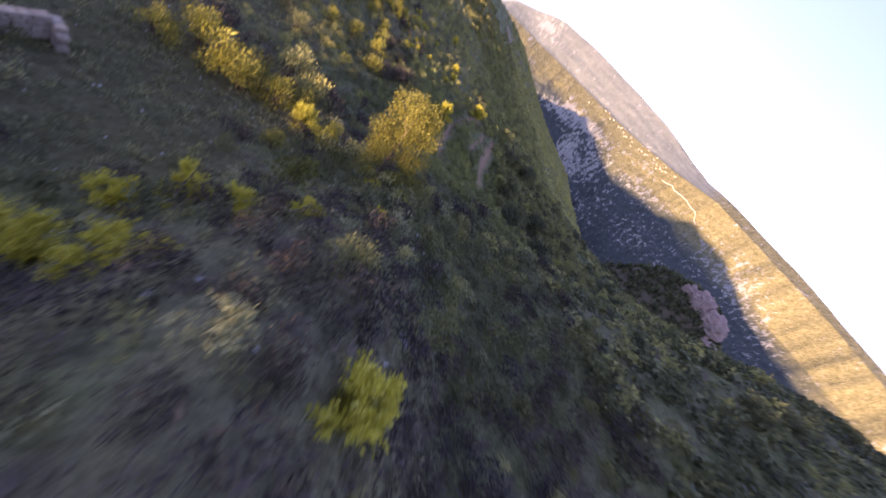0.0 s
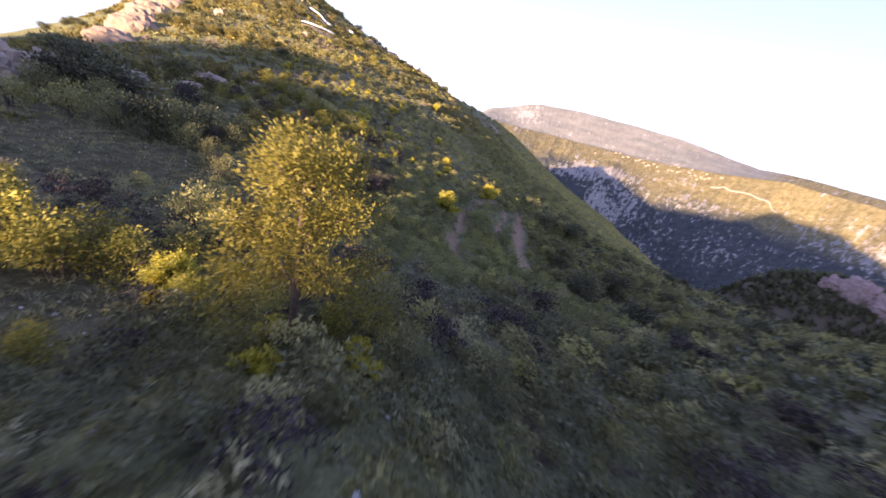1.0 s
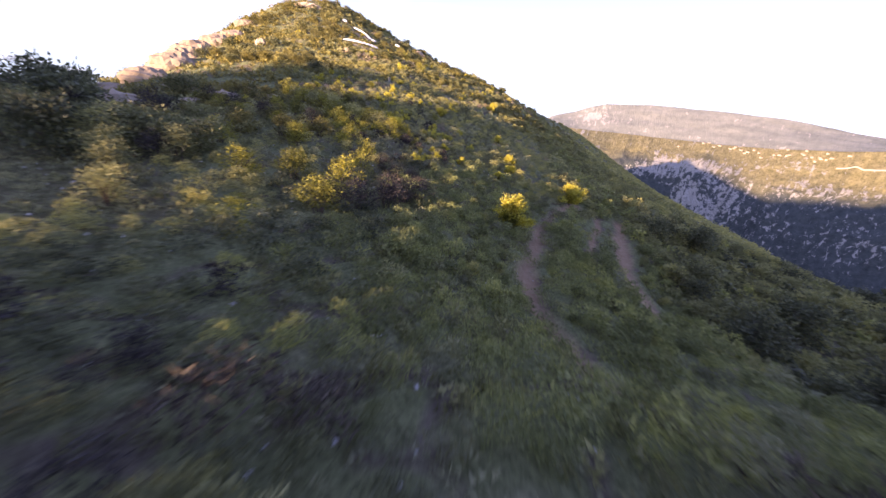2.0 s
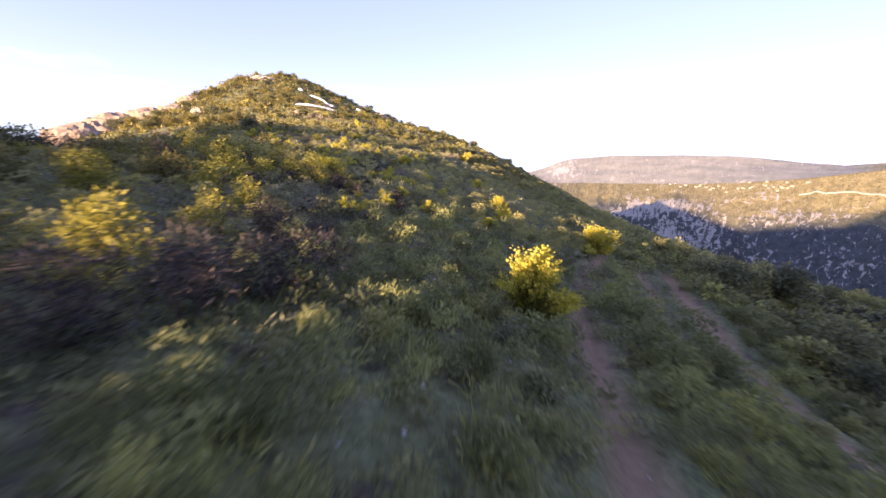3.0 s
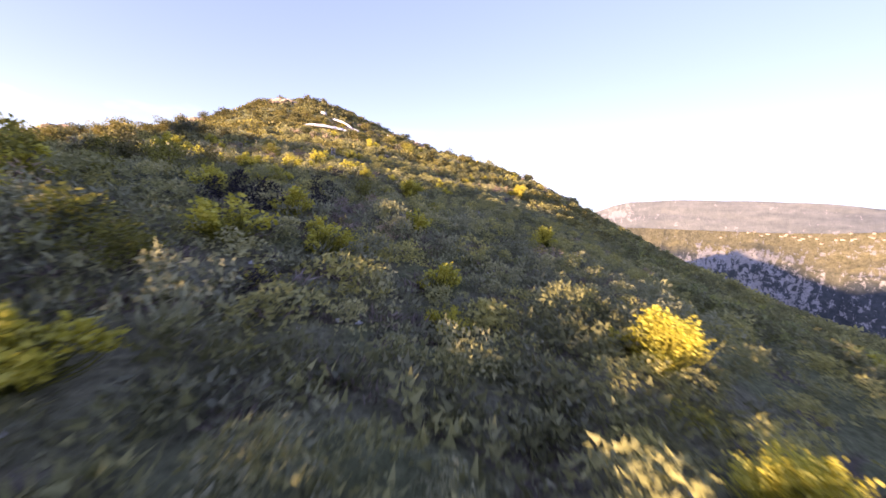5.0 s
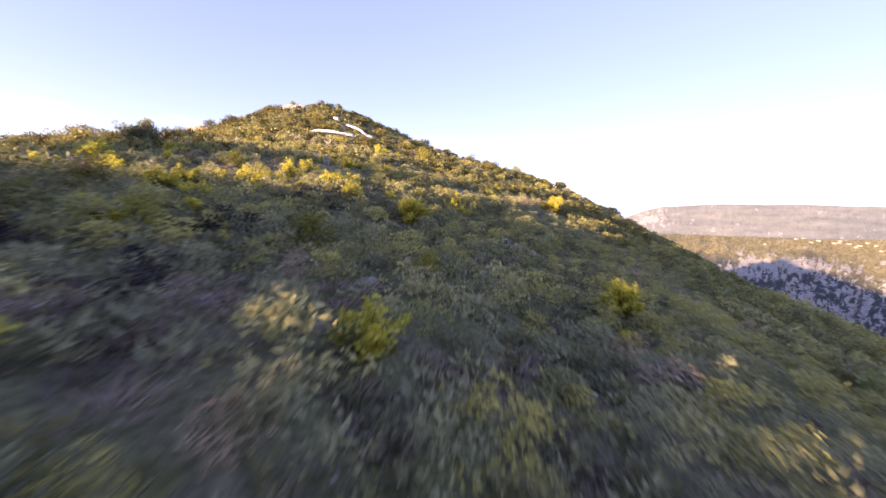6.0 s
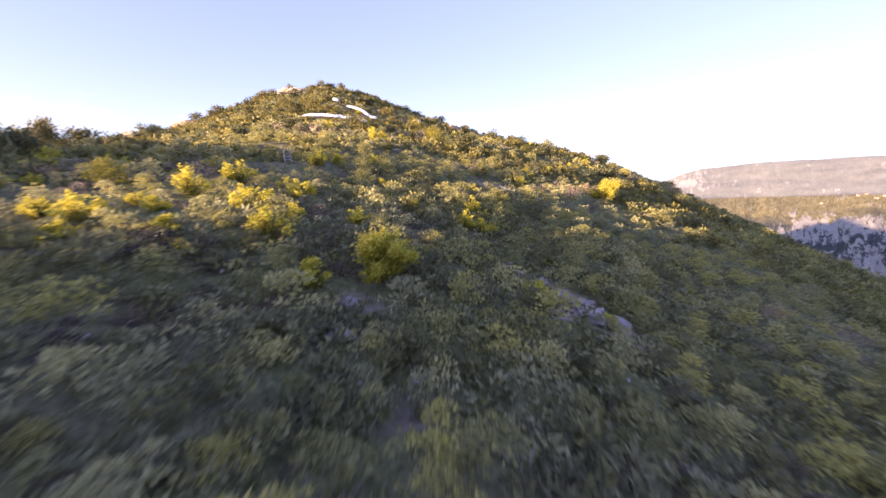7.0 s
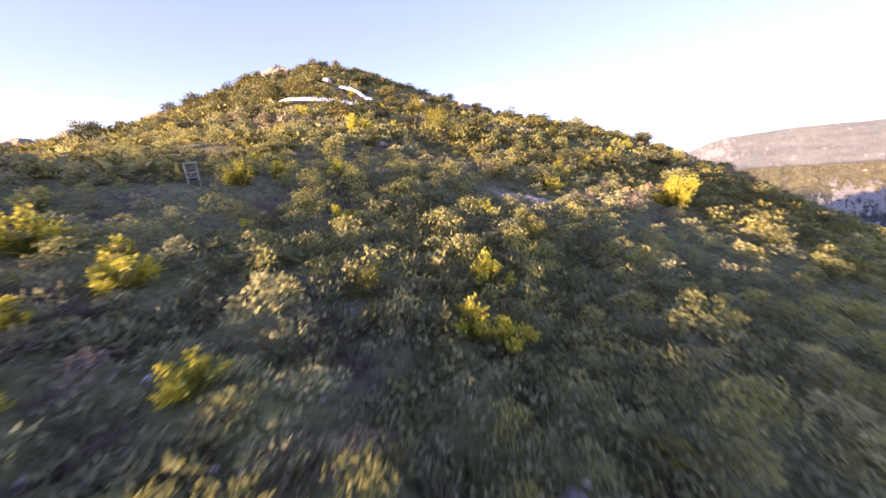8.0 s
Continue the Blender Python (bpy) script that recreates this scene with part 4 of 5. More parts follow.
# ---------------------------------------------------------------- ground cover
def tris(base, axis, length, width, r):
    """Small pointed leaves, one triangle each."""
    n = len(base)
    side = unit(np.cross(axis, r.normal(size=(n, 3))))
    length, width = np.broadcast_to(length, n)[:, None], np.broadcast_to(width, n)[:, None]
    return np.stack([base - side * width * 0.5, base + side * width * 0.5, base + axis * length], 1).reshape(-1, 3)


def cover(name, label, protos, spots, sizes, mat, tall=None, sink=0.14):
    """Many plants joined into one mesh of stuff."""
    k = len(spots)
    t = rng.uniform(0, 2 * math.pi, k)
    c, s = np.cos(t)[:, None], np.sin(t)[:, None]
    base = np.stack(protos)[rng.integers(0, len(protos), k)]
    sc = sizes[:, None]
    tall = np.ones(k) if tall is None else tall
    X = (base[..., 0] * c - base[..., 1] * s) * sc + spots[:, 0, None]
    Y = (base[..., 0] * s + base[..., 1] * c) * sc + spots[:, 1, None]
    Z = base[..., 2] * sc * tall[:, None] + (ground_z(spots[:, 0], spots[:, 1]) + scrub_lift(spots[:, 0], spots[:, 1]))[:, None] - sink
    verts = np.stack([X, Y, Z], -1).reshape(-1, 3)
    me = fast_mesh(name, verts, np.arange(len(verts)).reshape(-1, 3), mat)
    add_attr(me, "plant", np.repeat(rng.uniform(-0.22, 0.22, k), base.shape[1]))
    ob = new(name, me)
    tagged(ob, label, "undergrowth", kind="stuff")


def tuft(seed, n, leaf, slim, high=0.55, wide=0.42, up=0.5):
    """A cushion of leaves about one metre across."""
    r = np.random.default_rng(seed)
    mid = lobes(r, 8, wide, high, 0.05)
    d = unit(r.normal(size=(n, 3)))
    d[:, 2] = np.abs(d[:, 2])
    p = mid[r.integers(0, len(mid), n)] + d * 0.17 * r.uniform(0.5, 1.1, n)[:, None]
    axis = unit(d * 0.7 + r.normal(size=(n, 3)) * 0.6 + np.array([0, 0, up]))
    ln = leaf * r.uniform(0.6, 1.4, n)
    return tris(p, axis, ln, ln * slim, r)


def blades(seed, n, high=0.6, wide=0.5, slim=0.03):
    """A tussock of upright blades or bare twigs."""
    r = np.random.default_rng(seed)
    a, u = r.uniform(0, 2 * math.pi, n), r.uniform(0, 1, n) ** 0.6
    foot = np.stack([np.cos(a) * u * wide * 0.75, np.sin(a) * u * wide * 0.75, r.uniform(0, 0.3, n) * high], 1)
    axis = unit(np.stack([np.cos(a) * u, np.sin(a) * u, 0.8 + 0 * u], 1) + r.normal(size=(n, 3)) * 0.35)
    return tris(foot, axis, high * r.uniform(0.35, 0.75, n), slim * r.uniform(0.7, 1.6, n), r)


def bush(seed, n, leaf, slim, high=0.85):
    """A full rounded bush of two units across, its leaves in a shell of lumps."""
    r = np.random.default_rng(seed)
    mid = lobes(r, 18, 0.74, high, 0.0)
    d = unit(r.normal(size=(n, 3)))
    d[:, 2] = np.abs(d[:, 2]) * 0.9 - 0.1
    p = mid[r.integers(0, len(mid), n)] + d * 0.24 * r.uniform(0.7, 1.1, n)[:, None]
    axis = unit(d * 0.5 + r.normal(size=(n, 3)) * 0.7 + np.array([0, 0, 0.15]))
    ln = leaf * r.uniform(0.7, 1.3, n)
    return tris(p, axis, ln, ln * slim, r)


SLABS = [(-51, 86, 4.2, 6.5), (-54.6, 95.6, 4.6, 6.5), (-47.4, 77.4, 3.6, 6), (-58, 104.4, 3.6, 5), (-28, 47, 4.5, 4.5)]


def scatter(count, x0, x1, y0, y1, gaps=0):
    p = np.stack([rng.uniform(x0, x1, count), rng.uniform(y0, y1, count)], 1)
    keep = rng.uniform(0, 1, count) > track_mask(p[:, 0], p[:, 1]) * 1.1
    keep &= rng.uniform(0, 1, count) > patch_mask(p[:, 0], p[:, 1], BARE) * 0.85
    keep &= rng.uniform(0, 1, count) > patch_mask(p[:, 0], p[:, 1], MEADOWS) * 0.9
    keep &= patch_mask(p[:, 0], p[:, 1], SLABS) < 0.3
    top = cushions(p[:, 0], p[:, 1])
    keep &= top < 0.75 if gaps else top > rng.uniform(-0.1, 0.75, count)
    return p[keep]


def kinds(p, spread_out):
    """Which plant grows where: dry and brown below 0, through grey and green to fresh above 1."""
    k = 0.52 + 0.75 * fbm(p[:, 0], p[:, 1], 10, 3, 91) + rng.uniform(-spread_out, spread_out, len(p))
    k = k + 0.06 * np.clip((p[:, 1] - 72) / 8, 0, 1) * np.clip((112 - p[:, 1]) / 8, 0, 1)
    lush = np.exp(-((p[:, 1] - 53) / 17) ** 2) * (p[:, 0] > -3)
    return k + 0.34 * lush


def plant(name, spots, sizes, table, tall0, tall1, sink=0.14):
    k = kinds(spots, 0.35)
    for tag, lo, hi, mat, words, protos in table:
        pick = (k >= lo) & (k < hi)
        cover(tag, words, protos, spots[pick], sizes[pick], mat, rng.uniform(tall0, tall1, pick.sum()), sink)


# a bush on every cushion along the way
spots, reach = cushion_spots(-19, 25, 2, 124)
wing, wing_reach = cushion_spots(-33, -19, 86, 124)
spots, reach = np.concatenate([spots, wing]), np.concatenate([reach, wing_reach])
off_track = np.maximum(track_mask(spots[:, 0] + 0.5, spots[:, 1]), track_mask(spots[:, 0] - 0.5, spots[:, 1])) < 0.3
free = off_track & (patch_mask(spots[:, 0], spots[:, 1], BARE) < 0.5) & (patch_mask(spots[:, 0], spots[:, 1], MEADOWS) < 0.6)
for x, y, size in BROOM_START + BROOM_SPUR + BROOM_UPPER + LIME + [t[:3] for t in BROOM_TALL] + [(-16.3, 97.1, 1.6), (6.6, 23.8, 1.0)]:
    free &= np.hypot(spots[:, 0] - x, spots[:, 1] - y) > 0.3 + 0.36 * size
free &= near_line(spots[:, 0], spots[:, 1], [(-16.3, 97.1), (-14.6, 96.2)]) > 0.9
spots, reach = spots[free], reach[free]
reach = reach * np.where(spots[:, 0] > 13, 1.35, 1.1) * rng.uniform(0.65, 1.1, len(spots))
core = (spots[:, 0] > np.where(spots[:, 1] > 84, -34, -8)) & (spots[:, 0] < 14) & (spots[:, 1] < 114)
start = (spots[:, 1] < 33 + 3 * fbm(spots[:, 0], spots[:, 1], 5, 2, 19)) & (spots[:, 0] > -8)
# brown and dark growth on the terrace west of the tracks; its dark tone also stands in for lens vignetting
edge = np.interp(spots[:, 1], [30, 37, 45, 55, 62, 68, 78, 92], [7.5, 6.4, 4.6, 4.4, 4.0, 2.4, -1.0, -5.0])
west = np.clip((edge - spots[:, 0]) / 2.5, 0, 1) * np.interp(spots[:, 1], [28, 34, 62, 70, 95], [0, 0.8, 0.8, 0.45, 0.0]) * np.clip((spots[:, 0] - edge + 9) / 4, 0, 1)
dusky = ~start & (rng.uniform(0, 1, len(spots)) < west)
plant("terrace", spots[dusky], reach[dusky] * 1.05, (
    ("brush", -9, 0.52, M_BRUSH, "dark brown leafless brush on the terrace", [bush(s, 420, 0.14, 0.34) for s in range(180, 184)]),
    ("dark_bushes", 0.52, 9, M_DARK, "dark evergreen bushes on the terrace", [bush(s, 360, 0.115, 0.6) for s in range(184, 188)]),
), 0.75, 1.15)
core, start = core & ~dusky, start | dusky
lush = (spots[:, 1] > 32) & (spots[:, 1] < 64 + 3 * fbm(spots[:, 0], spots[:, 1], 6, 2, 29)) & (spots[:, 0] > 2) & ~start
plant("lush", spots[lush], reach[lush], (
    ("grey_bushes", -9, 0.36, M_GREY_LEAF, "low grey-green cushions beside the tracks", [bush(s, 380, 0.105, 0.6) for s in range(190, 193)]),
    ("lush_bushes", 0.36, 9, M_LUSH, "lush spring-green bushes beside the tracks", [bush(s, 400, 0.125, 0.45) for s in range(193, 198)]),
), 0.85, 1.4)
core, start = core & ~lush, start | lush
for here, more, big in ((core & ~start, 1.0, 1.0), (~core & ~start, 0.5, 1.35)):
    plant("near", spots[here], reach[here], (
        ("brown_bushes", -9, 0.04, M_DEAD, "dry lilac-brown cushions of dead twigs on the slope", [bush(s, int(300 * more), 0.15 * big, 0.3) for s in range(100, 104)]),
        ("grey_bushes", 0.04, 0.42, M_GREY_LEAF, "low grey-green cushions of cistus on the slope", [bush(s, int(380 * more), 0.108 * big, 0.65) for s in range(110, 115)]),
        ("green_bushes", 0.42, 1.25, M_GREEN, "dense rounded dark green bushes on the slope", [bush(s, int(420 * more), 0.110 * big, 0.6) for s in range(120, 126)]),
        ("fresh_bushes", 1.25, 9, M_LIME, "fresh yellow-green bushes on the slope", [bush(s, int(380 * more), 0.112 * big, 0.55) for s in range(130, 134)]),
    ), 0.7, 1.15)
# darker, taller growth where the flight begins; its dark tone also stands in for vignetting and shade
start &= ~(dusky | lush)
plant("start", spots[start], reach[start] * 1.15, (
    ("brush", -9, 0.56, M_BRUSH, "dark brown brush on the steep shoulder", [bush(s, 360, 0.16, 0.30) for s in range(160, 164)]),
    ("grey_bushes", 0.56, 0.62, M_GREY_LEAF, "grey-green cushions on the steep shoulder", [bush(s, 340, 0.115, 0.6) for s in range(164, 167)]),
    ("dark_bushes", 0.62, 1.12, M_DARK, "dark evergreen bushes on the steep shoulder", [bush(s, 380, 0.125, 0.6) for s in range(167, 171)]),
    ("green_bushes", 1.12, 9, M_GREEN, "green bushes on the steep shoulder", [bush(s, 360, 0.12, 0.6) for s in range(171, 174)]),
), 0.75, 1.2)
small = np.concatenate([scatter(3600, -5, 15, 2, 64, 1), scatter(7500, -10, 9, 64, 104, 1), scatter(4200, -18, 24, 3, 124, 1), scatter(3600, -12, 8, 84, 106, 1)])
plant("small", small, rng.uniform(0.6, 1.15, len(small)), (
    ("dry_twigs", -9, 0.22, M_DEAD, "thin dry twigs among the bushes", [blades(s, 56, 0.45, 0.5, 0.04) for s in range(105, 109)]),
    ("grey_sprigs", 0.22, 0.55, M_GREY_LEAF, "small grey-green sprigs among the bushes", [tuft(s, 42, 0.135, 0.5) for s in range(116, 119)]),
    ("green_sprigs", 0.55, 9, M_GREEN, "small green sprigs among the bushes", [tuft(s, 42, 0.145, 0.55) for s in range(127, 130)]),
), 0.6, 1.0)
hill = scatter(6400, -52, 22, 114, 165)
side = np.concatenate([scatter(1900, -75, -50, 100, 180), scatter(1500, 20, 50, 112, 190), scatter(4600, -62, -17, 2, 118), scatter(900, 23, 50, 84, 114), scatter(2200, -50, 90, 165, 340)])
gorge = scatter(3800, 23, 66, 4, 96)
plant("gorge", gorge, rng.uniform(0.8, 1.6, len(gorge)), (
    ("dark_scrub", -9, 0.62, M_DARK, "dark evergreen scrub on the gorge side", [bush(s, 44, 0.27, 0.8) for s in range(200, 204)]),
    ("green_scrub", 0.62, 9, M_GREEN, "green scrub on the gorge side", [bush(s, 44, 0.27, 0.8) for s in range(204, 207)]),
), 0.7, 1.15, 0.35)
flank_spots = scatter(3600, 14, 48, 62, 150)
flank_spots = flank_spots[flank_spots[:, 0] > np.interp(flank_spots[:, 1], [62, 74, 90, 110, 150], [24, 16, 11, 14, 14])]
plant("flank", flank_spots, rng.uniform(0.8, 1.5, len(flank_spots)), (
    ("green_scrub", -9, 0.75, M_GREEN, "dense rounded green bushes on the shaded flank", [bush(s, 90, 0.19, 0.75) for s in range(210, 214)]),
    ("lush_scrub", 0.75, 9, M_LUSH, "fresh green bushes on the shaded flank", [bush(s, 90, 0.19, 0.75) for s in range(214, 217)]),
), 0.75, 1.15, 0.3)
for p, count, leaf in ((hill, 70, 0.18), (side, 40, 0.29)):
    plant("far", p, rng.uniform(0.7, 1.45, len(p)), (
        ("brown_scrub", -9, -0.05, M_DEAD, "dry brown scrub on the upper slope", [bush(s, count, leaf * 1.1, 0.5) for s in range(140, 143)]),
        ("grey_scrub", -0.05, 0.02, M_GREY_LEAF, "grey-green scrub on the upper slope", [bush(s, count, leaf, 0.75) for s in range(143, 146)]),
        ("green_scrub", 0.02, 0.40, M_GREEN, "dense green scrub on the upper slope", [bush(s, count, leaf, 0.85) for s in range(146, 150)]),
        ("oak_scrub", 0.40, 9, M_OAK, "olive-green scrub on the upper slope", [bush(s, count, leaf, 0.75) for s in range(150, 153)]),
    ), 0.7, 1.1, 0.45)
ridge_spots = np.stack([rng.uniform(30, 170, 4200), rng.uniform(100, 370, 4200)], 1)
ridge_spots = ridge_spots[smooth_ground(ridge_spots[:, 0], ridge_spots[:, 1]) > -95]
cover("ridge_scrub", "dark scrub along the far end of the ridge", [bush(s, 64, 0.22, 0.8) for s in range(150, 155)], ridge_spots, rng.uniform(1.2, 2.8, len(ridge_spots)), M_GREEN, rng.uniform(0.5, 0.9, len(ridge_spots)), 0.3)

# tall spring grass between the bushes beside the tracks
p = np.stack([rng.uniform(2, 15, 900), rng.uniform(34, 62, 900)], 1)
p = p[track_mask(p[:, 0], p[:, 1]) < 0.2]
cover("tall_grass", "tall fresh grass between the bushes", [blades(s, 26, 0.55, 0.5, 0.035) for s in range(144, 148)], p, rng.uniform(0.6, 1.2, len(p)), M_LUSH)

# grass of the meadows, with pale seed heads
p = np.stack([rng.uniform(-28, 6, 5200), rng.uniform(12, 47, 5200)], 1)
p = p[patch_mask(p[:, 0], p[:, 1], MEADOWS) > rng.uniform(0, 1, len(p))]
cover("meadow_grass", "short dry meadow grass with pale seed heads", [blades(s, 26, 0.34, 0.34, 0.035) for s in range(140, 144)], p, rng.uniform(0.6, 1.2, len(p)), M_GREY_LEAF)


# ---------------------------------------------------------------- rock
def rock_mesh(name, seed, mat, detail=4, strata=0.25, broken=1.0):
    """A broken limestone block, about one metre across."""
    bm = bmesh.new()
    bmesh.ops.create_icosphere(bm, subdivisions=detail, radius=0.5)
    off = Vector((seed * 3.7, seed * 1.9, seed * 0.7))
    for v in bm.verts:
        d = v.co.normalized()
        cell = noise.voronoi(d * 1.6 + off)[0]
        k = 0.80 + broken * 0.28 * (cell[1] - cell[0]) + broken * 0.20 * noise.fractal(d * 3 + off, 0.7, 2.0, 5)
        v.co = d * 0.5 * k
        v.co.z += strata * 0.06 * math.sin(v.co.z * 38 + 3 * noise.noise(d * 2 + off))
    me = bpy.data.meshes.new(name)
    bm.to_mesh(me)
    bm.free()
    me.materials.append(mat)
    return me


CLIFFS = [
    (-50.6, 86.0, 10, 8, 7.0, 22), (-54.4, 94.6, 11, 8, 7.6, 28), (-47.8, 78.4, 9, 7, 5.0, 26), (-58.0, 104.0, 9, 7, 5.6, 24), (-45.2, 70.5, 7, 6, 3.0, 30), (-53.4, 90.4, 9, 6, 7.4, 16), (-60.6, 112.4, 8, 6, 3.8, 20),
    (-65.0, 122.5, 8, 6, 3.0, 30), (-57.0, 138.0, 8, 5, 2.4, 20), (-48.0, 104.8, 2.6, 2.0, 3.2, 10),
    (-29.6, 46.4, 5, 3.4, 5.0, 20), (-27.4, 50.2, 5, 3.0, 5.0, 35), (-32.0, 50.5, 6, 4, 5.6, 35), (-29.0, 54.5, 4, 3, 4.0, 5), (-27.0, 57.5, 5, 2.4, 3.0, 60), (-22, 60.5, 4, 2, 1.8, 10),
    (-32.0, 112.0, 2.4, 1.6, 2.4, 0), (-24.6, 67.5, 5, 2, 2.2, 15), (-20.5, 70.0, 3, 1.6, 1.6, 25),
]
cliff_meshes = [rock_mesh("outcrop", s, M_ROCK, 4, 0.5) for s in (1, 2, 3)]
slab_meshes = [rock_mesh("outcrop", s, M_SLAB, 4, 0.5, 0.4) for s in (5, 6, 8)]
crag_meshes = [rock_mesh("outcrop", s, M_ROCK, 5, 0.4, 1.5) for s in (21, 22)]
for n, (x, y, w, d, h, turn) in enumerate(CLIFFS):
    broken = 10 <= n <= 13
    ob = tagged(new("rock_outcrop", slab_meshes[n % 3] if n < 8 else crag_meshes[n % 2] if broken else cliff_meshes[n % 3]),
                "rough limestone crag with shaded clefts" if broken else "smooth beige sunlit limestone slab breaking out of the ridge" if n < 8 else "warm limestone outcrop in the scrub", "rock", "limestone outcrops")
    ob.matrix_basis = pose(x, y, gz(x, y) - 0.06 * h, 0, 0, turn) @ Matrix.Diagonal((w, d, h, 1))
boulder_meshes = [rock_mesh("boulder", s, M_GREY, 3) for s in (11, 12, 13, 14)]
BOULDERS = [
    (-3.4, 86.0, 0.6), (-0.4, 78.6, 0.45), (1.2, 91.0, 0.9), (0.2, 91.6, 0.7), (2.0, 90.6, 0.6), (-1.8, 92.9, 0.6), (-4.2, 87.2, 0.7), (-6.2, 107.6, 1.1), (-4.9, 107.2, 0.9),
    (-10.4, 116.8, 1.5), (-12.0, 116.4, 1.1), (-5.3, 131.0, 1.6), (-7.5, 80.0, 0.6), (-9.6, 84.4, 0.5), (0.3, 75.9, 0.5), (9.5, 12.6, 0.5), (11.5, 20.0, 0.5), (-1.2, 75.2, 0.5),
    (-13, 105, 0.9), (-17, 110, 1.2), (0.9, 91.6, 0.7), (1.8, 91.2, 0.8), (-0.6, 92.4, 0.6), (-1.3, 92.6, 0.5), (2.5, 90.4, 0.7), (-5.6, 107.6, 0.9), (-7.0, 107.3, 0.8),
]
for n, (x, y, size) in enumerate(BOULDERS):
    ob = tagged(new("boulder", boulder_meshes[n % 4]), "pale grey limestone block half sunk in scrub", "rock", "loose boulders")
    ob.matrix_basis = pose(x, y, gz(x, y) + size * 0.04, 0, 0, 57 * n) @ Matrix.Diagonal((size * 1.3, size, size * 0.6, 1))
# crags along the descending skyline
for n in range(34):
    t = n / 33
    x, y = -28 + 60 * t + rng.uniform(-4, 4), 148 + 125 * t + rng.uniform(-7, 7)
    size = rng.uniform(1.5, 4.0)
    ob = tagged(new("crag", cliff_meshes[n % 3]), "small weathered limestone crag on the skyline ridge", "rock", "ridge crags")
    ob.matrix_basis = pose(x, y, gz(x, y), 0, 0, 40 * n) @ Matrix.Diagonal((size * 1.5, size, size * 0.8, 1))

# small white stones and snail-pale pebbles among the scrub
peb = np.stack([rng.uniform(-14, 12, 900), rng.uniform(8, 100, 900)], 1)
pv = []
for s in range(4):
    d = unit(np.random.default_rng(s).normal(size=(10, 3)))
    pv.append(tris(d * 0.04 + np.array([0, 0, 0.12]), unit(np.cross(d, [0.3, 0.2, 0.9])), 0.10, 0.10, np.random.default_rng(s + 9)))
cover("pebbles", "small white limestone chips lying among the scrub", pv, peb, rng.uniform(0.3, 0.8, len(peb)), M_STONE)


# ---------------------------------------------------------------- made things
def box(bm, x0, y0, z0, x1, y1, z1):
    m = Matrix.Translation(((x0 + x1) / 2, (y0 + y1) / 2, (z0 + z1) / 2)) @ Matrix.Diagonal((x1 - x0, y1 - y0, z1 - z0, 1))
    bmesh.ops.create_cube(bm, size=1, matrix=m)


def part(name, bm, mat, parent, label="", soft=0.0):
    if soft:
        bmesh.ops.bevel(bm, geom=list(bm.edges), offset=soft, segments=1, affect='EDGES')
    me = bpy.data.meshes.new(name)
    bm.to_mesh(me)
    bm.free()
    me.materials.append(mat)
    return part_mesh(name, me, parent, label)


def bar(bm, a, b, thick):
    a, b = Vector(a), Vector(b)
    m = Matrix.Translation((a + b) / 2) @ (b - a).to_track_quat('Z', 'Y').to_matrix().to_4x4() @ Matrix.Diagonal((thick, thick, (b - a).length, 1))
    bmesh.ops.create_cube(bm, size=1, matrix=m)


def post_frame():
    ob = new("post_frame")
    w, h = 0.19, 0.66
    for s in (-1, 1):
        bm = bmesh.new()
        bar(bm, (s * w, 0, -0.3), (s * w, 0, h), 0.06)
        part("post", bm, M_POST, ob, soft=0.008)
    for z, name in ((h - 0.04, "top_rail"), (0.28, "middle_rail"), (0.08, "bottom_rail")):
        bm = bmesh.new()
        bar(bm, (-w, -0.002, z), (w, -0.002, z), 0.055)
        part(name, bm, M_POST, ob, soft=0.008)
    for s in (-1, 1):
        bm = bmesh.new()
        bar(bm, (-w * s, 0.05, 0.10), (w * s, 0.05, 0.32), 0.04)
        part("brace", bm, M_POST, ob, soft=0.005)
    bm = bmesh.new()
    box(bm, -w + 0.05, 0.0, 0.36, w - 0.05, 0.03, 0.50)
    part("panel", bm, M_DEAD, ob, "dark slatted panel", 0.004)
    ob.matrix_basis = pose(-16.3, 97.1, gz(-16.3, 97.1) + 0.15, 0, -3, 60)
    tagged(ob, "small pale wooden post frame with crossed braces", "frame")


post_frame()


def white_strip(points, high, label):
    """A long strip of pale sheeting that follows the slope between points."""
    r = random.Random(int(points[0][0] * -10))
    verts, faces, n = [], [], 40
    for k in range(n + 1):
        t = k / n * (len(points) - 1)
        i = min(int(t), len(points) - 2)
        x = points[i][0] * (1 - t + i) + points[i + 1][0] * (t - i)
        y = points[i][1] * (1 - t + i) + points[i + 1][1] * (t - i)
        z = gz(x, y)
        top = high * (0.8 + 0.4 * r.random()) * min(1, (k + 1) / 3, (n + 1 - k) / 3)
        for dy, dz in ((-0.5, 0.02), (-0.3, top * 0.75), (0.0, top), (0.25, top * 0.9), (0.45, 0.0)):
            verts.append((x + 0.1 * r.uniform(-1, 1), y + dy, z + dz + 0.55))
    for k in range(n):
        for j in range(4):
            a = k * 5 + j
            faces.append((a, a + 5, a + 6, a + 1))
        faces.append((k * 5, k * 5 + 4, k * 5 + 9, k * 5 + 5))
    faces += [(0, 1, 2, 3, 4), tuple(n * 5 + j for j in (4, 3, 2, 1, 0))]
    tagged(new("white_sheeting", mesh_of("white_sheeting", verts, faces, M_WHITE, False)), label, "sheeting", "white strips on the upper slope")


